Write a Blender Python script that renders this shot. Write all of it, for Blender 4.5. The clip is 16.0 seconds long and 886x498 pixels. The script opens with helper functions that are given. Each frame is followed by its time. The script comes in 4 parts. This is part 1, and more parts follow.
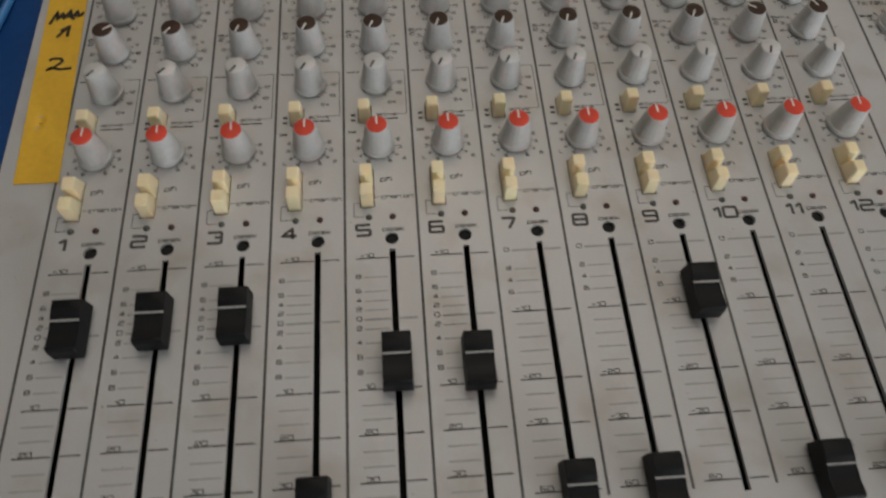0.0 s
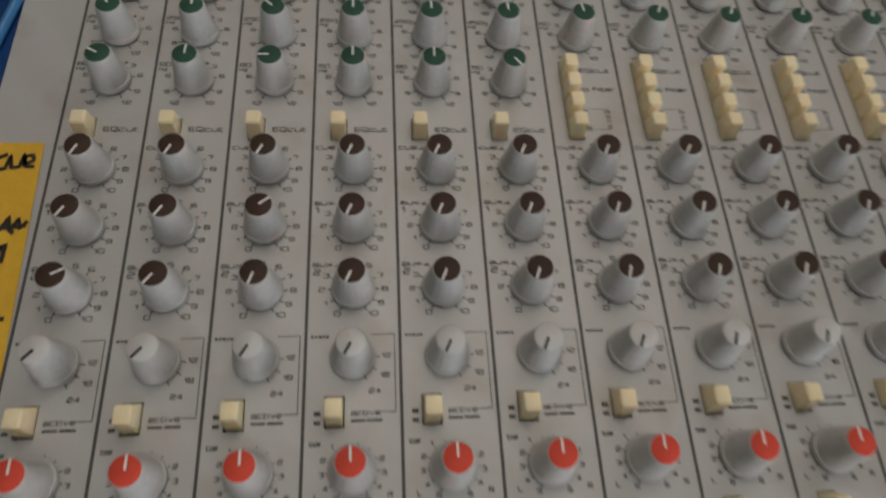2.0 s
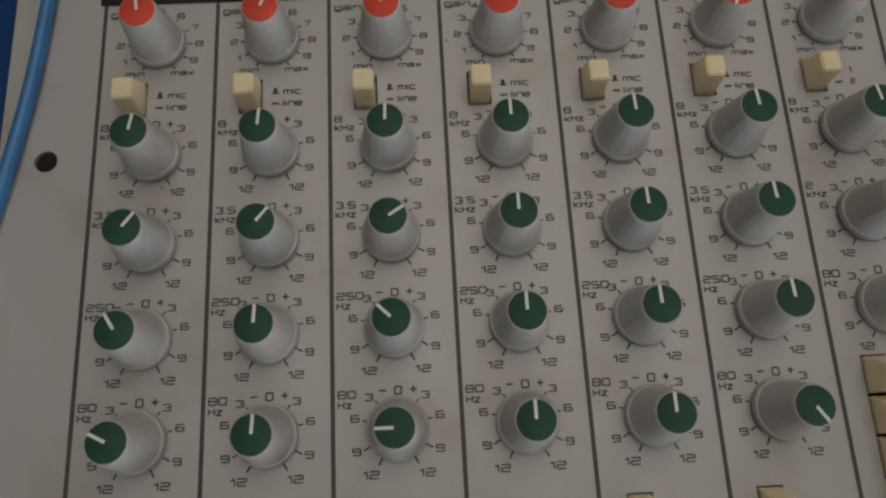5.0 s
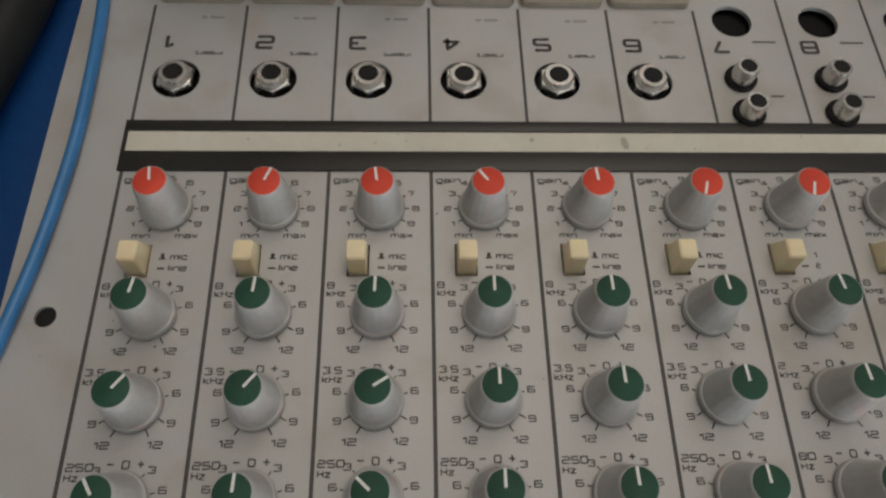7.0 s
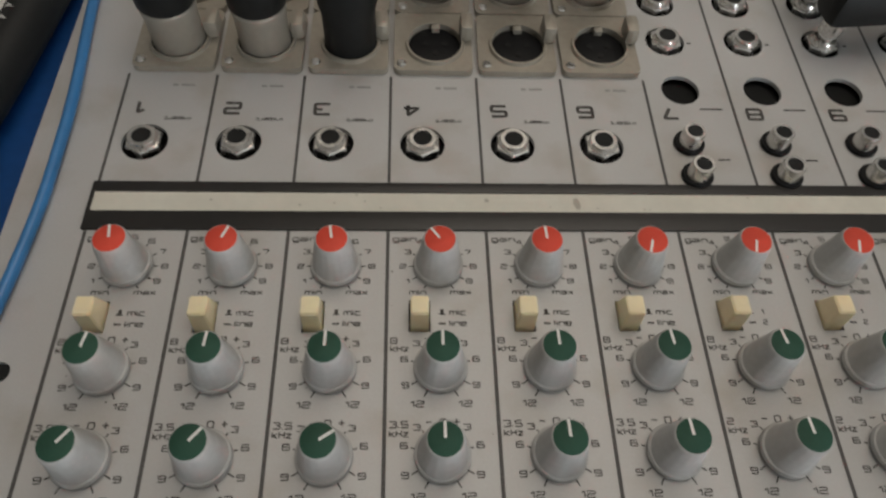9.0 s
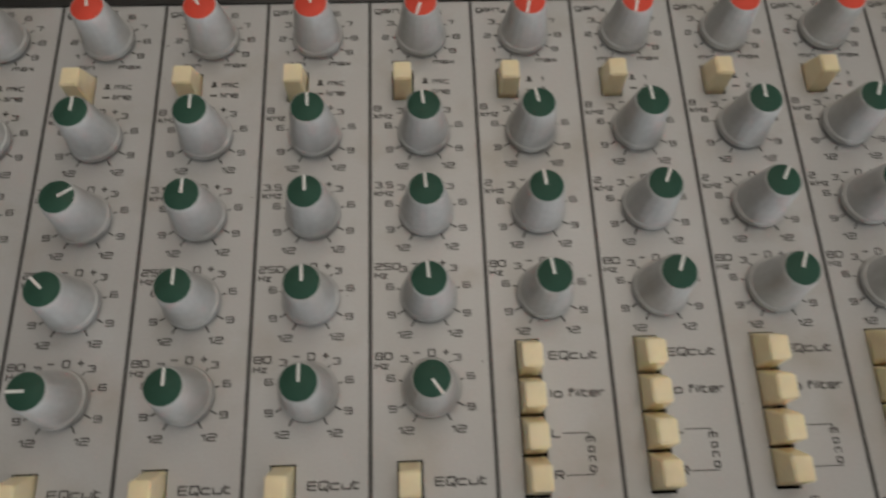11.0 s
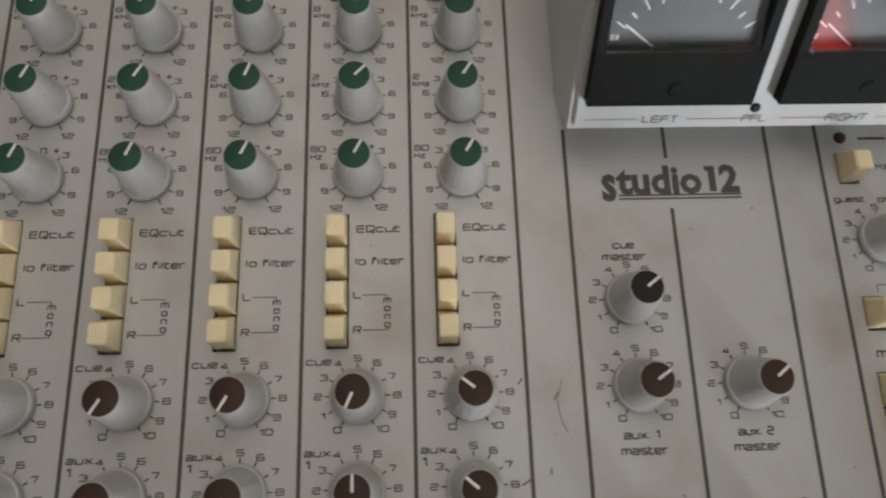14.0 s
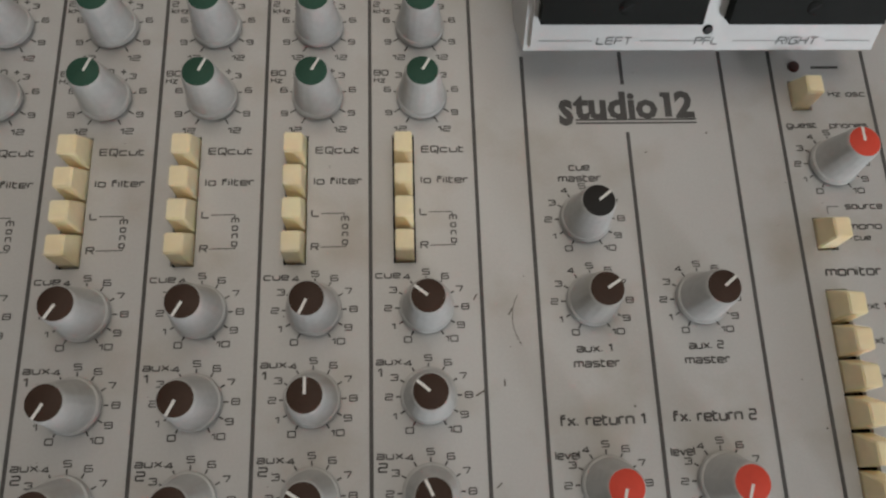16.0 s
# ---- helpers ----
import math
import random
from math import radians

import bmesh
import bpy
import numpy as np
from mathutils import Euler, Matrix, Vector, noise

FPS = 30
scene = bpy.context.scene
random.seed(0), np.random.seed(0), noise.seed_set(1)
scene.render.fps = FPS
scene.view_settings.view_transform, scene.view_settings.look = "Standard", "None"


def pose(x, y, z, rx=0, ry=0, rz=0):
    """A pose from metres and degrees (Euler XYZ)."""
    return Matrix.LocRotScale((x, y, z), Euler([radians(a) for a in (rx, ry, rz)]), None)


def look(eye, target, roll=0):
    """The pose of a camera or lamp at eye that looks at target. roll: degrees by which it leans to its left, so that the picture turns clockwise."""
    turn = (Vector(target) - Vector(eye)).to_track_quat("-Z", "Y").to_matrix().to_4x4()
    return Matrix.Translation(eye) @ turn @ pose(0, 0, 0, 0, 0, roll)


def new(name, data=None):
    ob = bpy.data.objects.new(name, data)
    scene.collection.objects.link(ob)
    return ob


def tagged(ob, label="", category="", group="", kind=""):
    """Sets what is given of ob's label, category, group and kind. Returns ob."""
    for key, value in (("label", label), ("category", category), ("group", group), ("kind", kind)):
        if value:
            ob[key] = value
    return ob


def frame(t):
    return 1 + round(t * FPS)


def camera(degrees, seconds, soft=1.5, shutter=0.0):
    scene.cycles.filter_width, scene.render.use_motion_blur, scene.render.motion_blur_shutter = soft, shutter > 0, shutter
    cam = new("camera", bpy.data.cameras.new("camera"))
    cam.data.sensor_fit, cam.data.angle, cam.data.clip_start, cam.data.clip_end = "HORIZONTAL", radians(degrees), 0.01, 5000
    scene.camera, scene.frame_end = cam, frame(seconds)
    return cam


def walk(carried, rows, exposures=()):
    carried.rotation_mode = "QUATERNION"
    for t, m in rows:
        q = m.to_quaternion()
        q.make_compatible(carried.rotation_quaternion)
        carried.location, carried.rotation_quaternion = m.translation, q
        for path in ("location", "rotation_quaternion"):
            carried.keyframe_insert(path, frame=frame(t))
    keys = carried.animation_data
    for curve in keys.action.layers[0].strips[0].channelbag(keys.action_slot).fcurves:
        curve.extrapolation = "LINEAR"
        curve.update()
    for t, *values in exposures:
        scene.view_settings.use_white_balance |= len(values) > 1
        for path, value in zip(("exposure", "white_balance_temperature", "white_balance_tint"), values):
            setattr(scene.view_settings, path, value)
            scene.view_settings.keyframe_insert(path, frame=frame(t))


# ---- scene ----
cam = camera(64.7, 16.0, soft=2.3, shutter=0.4)

PATH = [
    (0, (0.12783, -0.13425, 0.25287), (0.14540, 0.00054, -0.01457), 3.63),
    (0.5, (0.10016, -0.10816, 0.25058), (0.12693, 0.02685, -0.01598), 4.81),
    (1, (0.07406, -0.07967, 0.24742), (0.11256, 0.05553, -0.01761), 8.15),
    (1.5, (0.07894, -0.03878, 0.23870), (0.12515, 0.09426, -0.02619), 12.67),
    (2, (0.09881, 0.01246, 0.21600), (0.12594, 0.14343, -0.05254), 9.75),
    (2.5, (0.09007, 0.05397, 0.19113), (0.10885, 0.18169, -0.07968), 7.53),
    (3, (0.07912, 0.08733, 0.18183), (0.09198, 0.21651, -0.08862), 5.51),
    (3.5, (0.07718, 0.13274, 0.17199), (0.09287, 0.23858, -0.10828), 6.32),
    (4, (0.07167, 0.16056, 0.15961), (0.08415, 0.24297, -0.12858), 5.70),
    (4.2, (0.06742, 0.17102, 0.16104), (0.07571, 0.24742, -0.12895), 3.20),
    (6.3, (0.06869, 0.19272, 0.17297), (0.08037, 0.30047, -0.10676), 4.95),
    (6.5, (0.06895, 0.19343, 0.17387), (0.08122, 0.31063, -0.10202), 5.09),
    (7, (0.06956, 0.19491, 0.17731), (0.08246, 0.32358, -0.09339), 5.01),
    (7.5, (0.07045, 0.19582, 0.18143), (0.08520, 0.34177, -0.08026), 5.51),
    (8, (0.07427, 0.19544, 0.18574), (0.08880, 0.35299, -0.06915), 4.79),
    (8.2, (0.07403, 0.19461, 0.18728), (0.09007, 0.35649, -0.06478), 5.20),
    (10.3, (0.12031, 0.17342, 0.16574), (0.13392, 0.29245, -0.10931), 5.13),
    (10.5, (0.12879, 0.16985, 0.16589), (0.14250, 0.28209, -0.11198), 5.48),
    (11, (0.14815, 0.16497, 0.17387), (0.15786, 0.26394, -0.10917), 3.78),
    (11.5, (0.18569, 0.15772, 0.17803), (0.19717, 0.24901, -0.10751), 5.30),
    (12, (0.22493, 0.15632, 0.18033), (0.23853, 0.24260, -0.10667), 6.13),
    (12.5, (0.25694, 0.15409, 0.18219), (0.27332, 0.23777, -0.10544), 7.61),
    (13, (0.28255, 0.15045, 0.18257), (0.29693, 0.23031, -0.10624), 6.56),
    (13.5, (0.30350, 0.14246, 0.18462), (0.32012, 0.22422, -0.10355), 8.13),
    (14, (0.31540, 0.13681, 0.18870), (0.32813, 0.21873, -0.09962), 7.38),
    (14.5, (0.33192, 0.13446, 0.19192), (0.34573, 0.21739, -0.09605), 7.57),
    (15, (0.33191, 0.11833, 0.18806), (0.34826, 0.20178, -0.09963), 9.58),
    (15.5, (0.32792, 0.11654, 0.18616), (0.34484, 0.19757, -0.10219), 9.89),
    (16, (0.32437, 0.11471, 0.18553), (0.34074, 0.19573, -0.10285), 9.95),
]

walk(cam, [(t, look(eye, target, roll)) for t, eye, target, roll in PATH],
     exposures=[(0, 0.06), (1, 0.06), (1.5, -0.02), (2, 0.02), (3, -0.08), (3.5, -0.2), (4.2, -0.28), (6.5, 0.06), (8.2, 0.27), (11, 0.1), (12.5, 0.06), (13.5, 0.05), (14.5, 0.1), (15, 0.13), (15.5, 0.07), (16, 0.04)])

WINDOW_WATTS, CEILING_WATTS = 42.0, 7.9
PANEL_COLOR = (0.495, 0.490, 0.483)
MM = 0.001

# ---- light ----
world = bpy.data.worlds.new("world")
scene.world = world
world.use_nodes = True
_n = world.node_tree.nodes
_sky = _n.new("ShaderNodeTexSky")
_sky.sky_type, _sky.sun_disc = "NISHITA", False
_sky.sun_elevation, _sky.sun_rotation = radians(35), radians(90)
world.node_tree.links.new(_sky.outputs[0], _n["Background"].inputs[0])
_n["Background"].inputs[1].default_value = 0.1


def area_lamp(name, m, sx, sy, watts, color):
    data = bpy.data.lights.new(name, "AREA")
    data.shape, data.size, data.size_y, data.energy, data.color = "RECTANGLE", sx, sy, watts, color
    ob = new(name, data)
    ob.matrix_world = m
    return ob


# daylight in the opening of the window, and the ceiling fitting
area_lamp("window_daylight", look((1.65, -2.19, 0.30), (1.65, 0.0, 0.30)), 0.31, 1.15, WINDOW_WATTS, (0.90, 0.97, 1.02))
area_lamp("curtained_window_daylight", look((1.96, -2.215, 0.60), (1.96, 0.0, 0.60)), 0.13, 1.75, WINDOW_WATTS * 0.5, (0.90, 0.97, 1.02))
area_lamp("ceiling_lamp_light", look((0.32, 0.78, 1.56), (0.32, 0.78, 0)), 1.1, 1.1, CEILING_WATTS, (1.0, 0.89, 0.76))


# ---- materials ----
def material(name, color, rough=0.5, metal=0.0, vary=0.06, grain=300.0, stain=25.0, bump=0.0, bump_scale=900.0, coat=0.0, dirt=0.0, rvary=0.1, spec=0.5):
    """Base colour with grain and larger stains, roughness variation and a fine bump; scales are in cycles per metre."""
    m = bpy.data.materials.new(name)
    m.use_nodes = True
    nt = m.node_tree
    b = nt.nodes["Principled BSDF"]
    tc = nt.nodes.new("ShaderNodeTexCoord")
    geo = nt.nodes.new("ShaderNodeNewGeometry")

    def noise_node(scale, detail):
        n = nt.nodes.new("ShaderNodeTexNoise")
        n.inputs["Scale"].default_value, n.inputs["Detail"].default_value = scale, detail
        nt.links.new(geo.outputs["Position"], n.inputs["Vector"])
        return n

    n1, n2 = noise_node(grain, 4), noise_node(stain, 5)
    mix = nt.nodes.new("ShaderNodeMath")
    mix.operation = "ADD"
    nt.links.new(n1.outputs["Fac"], mix.inputs[0])
    nt.links.new(n2.outputs["Fac"], mix.inputs[1])
    ramp = nt.nodes.new("ShaderNodeMapRange")
    ramp.inputs["From Min"].default_value, ramp.inputs["From Max"].default_value = 0.6, 1.4
    ramp.inputs["To Min"].default_value, ramp.inputs["To Max"].default_value = 1 - vary, 1 + vary
    nt.links.new(mix.outputs[0], ramp.inputs["Value"])
    mul = nt.nodes.new("ShaderNodeVectorMath")
    mul.operation = "SCALE"
    mul.inputs[0].default_value = color
    nt.links.new(ramp.outputs[0], mul.inputs["Scale"])
    if dirt:
        n4 = noise_node(38.0, 6)
        spot = nt.nodes.new("ShaderNodeMapRange")
        spot.inputs["From Min"].default_value, spot.inputs["From Max"].default_value = 0.53, 0.78
        spot.inputs["To Max"].default_value = dirt
        nt.links.new(n4.outputs["Fac"], spot.inputs["Value"])
        blend = nt.nodes.new("ShaderNodeMix")
        blend.data_type = "RGBA"
        blend.inputs[7].default_value = (color[0] * 0.70, color[1] * 0.62, color[2] * 0.50, 1)
        nt.links.new(spot.outputs[0], blend.inputs[0])
        nt.links.new(mul.outputs[0], blend.inputs[6])
        nt.links.new(blend.outputs[2], b.inputs["Base Color"])
    else:
        nt.links.new(mul.outputs[0], b.inputs["Base Color"])
    r = nt.nodes.new("ShaderNodeMapRange")
    r.inputs["To Min"].default_value, r.inputs["To Max"].default_value = max(rough - rvary, 0.02), min(rough + rvary, 1)
    nt.links.new(n2.outputs["Fac"], r.inputs["Value"])
    nt.links.new(r.outputs[0], b.inputs["Roughness"])
    b.inputs["Metallic"].default_value = metal
    b.inputs["Coat Weight"].default_value = coat
    b.inputs["Specular IOR Level"].default_value = spec
    if bump:
        n3 = noise_node(bump_scale, 3)
        bp = nt.nodes.new("ShaderNodeBump")
        bp.inputs["Strength"].default_value, bp.inputs["Distance"].default_value = bump, 0.0002
        nt.links.new(n3.outputs["Fac"], bp.inputs["Height"])
        nt.links.new(bp.outputs[0], b.inputs["Normal"])
    return m


M_PANEL = material("silver_grey_panel_paint", PANEL_COLOR, 0.46, 0.12, 0.05, 1400, 16, 0.10, 2500, rvary=0.08, dirt=0.6)
M_INK = material("dark_screen_print", (0.056, 0.052, 0.049), 0.6, vary=0.3, grain=2500, stain=60)
M_INK_FAINT = material("worn_grey_screen_print", (0.30, 0.295, 0.285), 0.6, vary=0.18, grain=1500, stain=60)
M_INK_WORN = material("half_worn_grey_print", (0.17, 0.165, 0.16), 0.6, vary=0.35, grain=1200, stain=90)
M_LINE = material("strip_divider_print", (0.075, 0.072, 0.07), 0.6, vary=0.3, grain=1500, stain=50)
M_DIRT = material("dirt_specks", (0.09, 0.075, 0.06), 0.8, vary=0.3, grain=2500)
M_KNOB = material("grey_knob_plastic", (0.48, 0.475, 0.465), 0.48, vary=0.10, grain=500, stain=60, bump=0.15, bump_scale=3000, dirt=0.5)
M_RED = material("red_cap_plastic", (0.66, 0.075, 0.045), 0.62, vary=0.06, grain=800, stain=90, bump=0.1, spec=0.25)
M_GREEN = material("dark_green_cap_plastic", (0.026, 0.078, 0.052), 0.62, vary=0.1, grain=800, stain=90, bump=0.1, spec=0.25)
M_BROWN = material("dark_brown_cap_plastic", (0.050, 0.027, 0.018), 0.62, vary=0.12, grain=800, stain=90, bump=0.1, spec=0.25)
M_BLACKCAP = material("black_cap_plastic", (0.02, 0.018, 0.017), 0.62, vary=0.12, grain=800, stain=90, bump=0.1, spec=0.25)
M_WHITECAP = material("pale_grey_cap_plastic", (0.56, 0.55, 0.54), 0.45, vary=0.05, grain=800, stain=90, bump=0.1)
M_CAPLINE = material("worn_white_line", (0.34, 0.335, 0.32), 0.6, vary=0.25, grain=900)
M_POINTER = material("white_pointer_paint", (0.78, 0.77, 0.74), 0.5, vary=0.06, grain=900)
M_POINTER_DARK = material("black_pointer_paint", (0.03, 0.03, 0.03), 0.5, vary=0.1)
M_BUTTON = material("aged_ivory_button_plastic", (0.94, 0.80, 0.53), 0.42, vary=0.06, grain=350, stain=70, bump=0.1, bump_scale=2500)
_bb = M_BUTTON.node_tree.nodes["Principled BSDF"]
_bb.inputs["Subsurface Weight"].default_value, _bb.inputs["Subsurface Scale"].default_value = 0.3, 0.003
_bb.inputs["Subsurface Radius"].default_value = (1.0, 0.7, 0.4)
M_BLACK = material("black_fader_plastic", (0.007, 0.007, 0.008), 0.5, vary=0.2, grain=700, stain=80, bump=0.2, bump_scale=2500, spec=0.2)
# near-black; behind openings it stands for the shade inside
M_DARK = material("dark_void", (0.006, 0.006, 0.006), 0.8, vary=0.2)
M_RUBBER = material("black_rubber", (0.009, 0.0095, 0.0095), 0.55, vary=0.2, grain=400, stain=60, bump=0.3, bump_scale=1200, spec=0.3)
M_LEDRED = material("unlit_red_led", (0.055, 0.012, 0.010), 0.3, vary=0.1)
M_LEDGREY = material("unlit_grey_led", (0.075, 0.08, 0.07), 0.3, vary=0.1)
M_NICKEL = material("nickel_plate", (0.74, 0.72, 0.69), 0.26, 1.0, 0.08, 500, 120, 0.1, rvary=0.12)
M_XLR = material("dull_nickel_socket", (0.36, 0.325, 0.27), 0.45, 0.3, 0.12, 400, 60, 0.2, rvary=0.12)
M_SHELL = material("satin_plug_shell", (0.39, 0.355, 0.30), 0.42, 0.4, 0.08, 400, 60, 0.1)
M_BLUE = material("blue_painted_cheek", (0.003, 0.045, 0.17), 0.55, vary=0.15, grain=300, stain=20, bump=0.2, spec=0.2)
M_BLUECABLE = material("light_blue_cable_sheath", (0.045, 0.20, 0.46), 0.35, vary=0.08, grain=300, stain=40)
M_MARKING = material("pale_cable_print", (0.45, 0.45, 0.43), 0.6, vary=0.1)
M_TAPE = material("yellow_masking_tape", (0.78, 0.46, 0.03), 0.6, vary=0.09, grain=350, stain=45, bump=0.3, bump_scale=900)
M_MARKER = material("black_marker_ink", (0.025, 0.018, 0.01), 0.5, vary=0.2)
M_LABELSTRIP = material("cream_write_on_strip", (0.68, 0.66, 0.58), 0.45, vary=0.06, grain=300, stain=30)
M_TRIM = material("dark_brown_plastic_trim", (0.018, 0.016, 0.015), 0.42, vary=0.15, grain=400, stain=40, bump=0.1)
M_HOUSING = material("off_white_meter_housing", (0.57, 0.565, 0.56), 0.45, vary=0.04, grain=500, stain=25, bump=0.1, bump_scale=2000)
M_METERBLACK = material("meter_cover_black", (0.009, 0.009, 0.009), 0.6, vary=0.15, grain=400, stain=60, spec=0.15)
M_METERCOVER = material("meter_cover_charcoal", (0.0085, 0.009, 0.008), 0.6, vary=0.12, grain=400, stain=60, spec=0.1)
# charcoal dial, its tone lightened to carry the wall's reflection in the glass
M_DIAL = material("meter_dial_charcoal", (0.050, 0.050, 0.054), 0.5, vary=0.25, grain=200, stain=40)
M_DIALWHITE = material("meter_scale_white", (0.75, 0.74, 0.72), 0.5, vary=0.05)
M_WOOD = material("brown_desk_wood", (0.14, 0.075, 0.045), 0.45, vary=0.3, grain=90, stain=9, bump=0.2)
M_WALL = material("pale_room_wall", (0.62, 0.60, 0.56), 0.8, vary=0.05, grain=60, stain=3)
M_CEIL = material("white_room_ceiling", (0.75, 0.74, 0.72), 0.85, vary=0.04, grain=60, stain=3)
M_FLOOR = material("grey_carpet", (0.16, 0.15, 0.14), 0.9, vary=0.2, grain=250, stain=5, bump=0.5, bump_scale=400)
M_CURTAIN = material("red_curtain_fabric", (0.55, 0.03, 0.025), 0.8, vary=0.15, grain=500, stain=8)
_nt = M_CURTAIN.node_tree
_tr, _mx = _nt.nodes.new("ShaderNodeBsdfTranslucent"), _nt.nodes.new("ShaderNodeMixShader")
_tr.inputs[0].default_value = (0.85, 0.10, 0.08, 1)
_mx.inputs[0].default_value = 0.75
_nt.links.new(_nt.nodes["Principled BSDF"].outputs[0], _mx.inputs[1])
_nt.links.new(_tr.outputs[0], _mx.inputs[2])
_nt.links.new(_mx.outputs[0], _nt.nodes["Material Output"].inputs[0])
M_FRAME = material("white_window_paint", (0.75, 0.74, 0.72), 0.45, vary=0.05)
M_GLASS = bpy.data.materials.new("clear_meter_glass")
M_GLASS.use_nodes = True
_b = M_GLASS.node_tree.nodes["Principled BSDF"]
_b.inputs["Transmission Weight"].default_value, _b.inputs["Roughness"].default_value, _b.inputs["IOR"].default_value = 1.0, 0.03, 1.48


# ---- mesh helpers ----
def mesh_of(name, bm, mat, smooth=True):
    bmesh.ops.recalc_face_normals(bm, faces=bm.faces)
    me = bpy.data.meshes.new(name)
    bm.to_mesh(me)
    bm.free()
    me.materials.append(mat)
    if smooth:
        me.shade_smooth()
        me.set_sharp_from_angle(angle=radians(35))
    return me


def child(name, me, parent, loc=(0, 0, 0), turn=0.0, label=""):
    """An object on that mesh under a thing or part; loc in metres, turn in degrees about z."""
    ob = new(name, me)
    ob.parent = parent
    ob.location, ob.rotation_euler = loc, (0, 0, radians(turn))
    return tagged(ob, label=label)


def part(name, bm, mat, parent, label="", smooth=True):
    return child(name, mesh_of(name, bm, mat, smooth), parent, label=label)


def thing(name, label, category, loc=(0, 0, 0), group="", kind=""):
    ob = new(name)
    ob.empty_display_size = 0.02
    ob.location = loc
    return tagged(ob, label, category, group, kind)


def box(bm, x0, x1, y0, y1, z0, z1, bevel=0.0):
    m = Matrix.LocRotScale(((x0 + x1) / 2, (y0 + y1) / 2, (z0 + z1) / 2), None, (x1 - x0, y1 - y0, z1 - z0))
    made = bmesh.ops.create_cube(bm, size=1, matrix=m)
    if bevel:
        edges = list({e for v in made["verts"] for e in v.link_edges})
        bmesh.ops.bevel(bm, geom=edges, offset=bevel, segments=2, profile=0.6, affect="EDGES")
    return bm


def lathe(bm, profile, n=40, center=(0, 0, 0), flute=0.0, flutes=0):
    """A surface of revolution about z through (radius, height) pairs; closed at both ends."""
    rings = []
    for r, z in profile:
        ring = []
        for i in range(n):
            a = 2 * math.pi * i / n
            rr = r
            if flute and flutes and 0.0030 < z < 0.0145:
                rr = r - flute * (0.5 + 0.5 * math.cos(flutes * a))
            ring.append(bm.verts.new((center[0] + rr * math.cos(a), center[1] + rr * math.sin(a), center[2] + z)))
        rings.append(ring)
    for a, b in zip(rings, rings[1:]):
        for i in range(n):
            bm.faces.new((a[i], a[(i + 1) % n], b[(i + 1) % n], b[i]))
    bm.faces.new(rings[0][::-1])
    bm.faces.new(rings[-1])
    return bm


def tube(bm, points, radius, n=12, steps=6):
    """A round cable along a smooth curve through the points; radius may be one value or one per point."""
    pts = [Vector(p) for p in points]
    rad = list(radius) if isinstance(radius, (list, tuple)) else [radius] * len(pts)
    line = []
    for i in range(len(pts) - 1):
        p0, p1, p2, p3 = pts[max(i - 1, 0)], pts[i], pts[i + 1], pts[min(i + 2, len(pts) - 1)]
        for s in range(steps):
            t = s / steps
            q = 0.5 * ((2 * p1) + (p2 - p0) * t + (2 * p0 - 5 * p1 + 4 * p2 - p3) * t * t + (3 * p1 - p0 - 3 * p2 + p3) * t ** 3)
            line.append((q, rad[i] * (1 - t) + rad[i + 1] * t))
    line.append((pts[-1], rad[-1]))
    rings = []
    for i, (q, r) in enumerate(line):
        d = (line[min(i + 1, len(line) - 1)][0] - line[max(i - 1, 0)][0]).normalized()
        side = d.cross(Vector((0.31, 0.17, 0.93))).normalized()
        up = side.cross(d)
        rings.append([bm.verts.new(q + r * (math.cos(2 * math.pi * k / n) * side + math.sin(2 * math.pi * k / n) * up)) for k in range(n)])
    for a, b in zip(rings, rings[1:]):
        for k in range(n):
            bm.faces.new((a[k], a[(k + 1) % n], b[(k + 1) % n], b[k]))
    bm.faces.new(rings[0][::-1])
    bm.faces.new(rings[-1])
    return bm


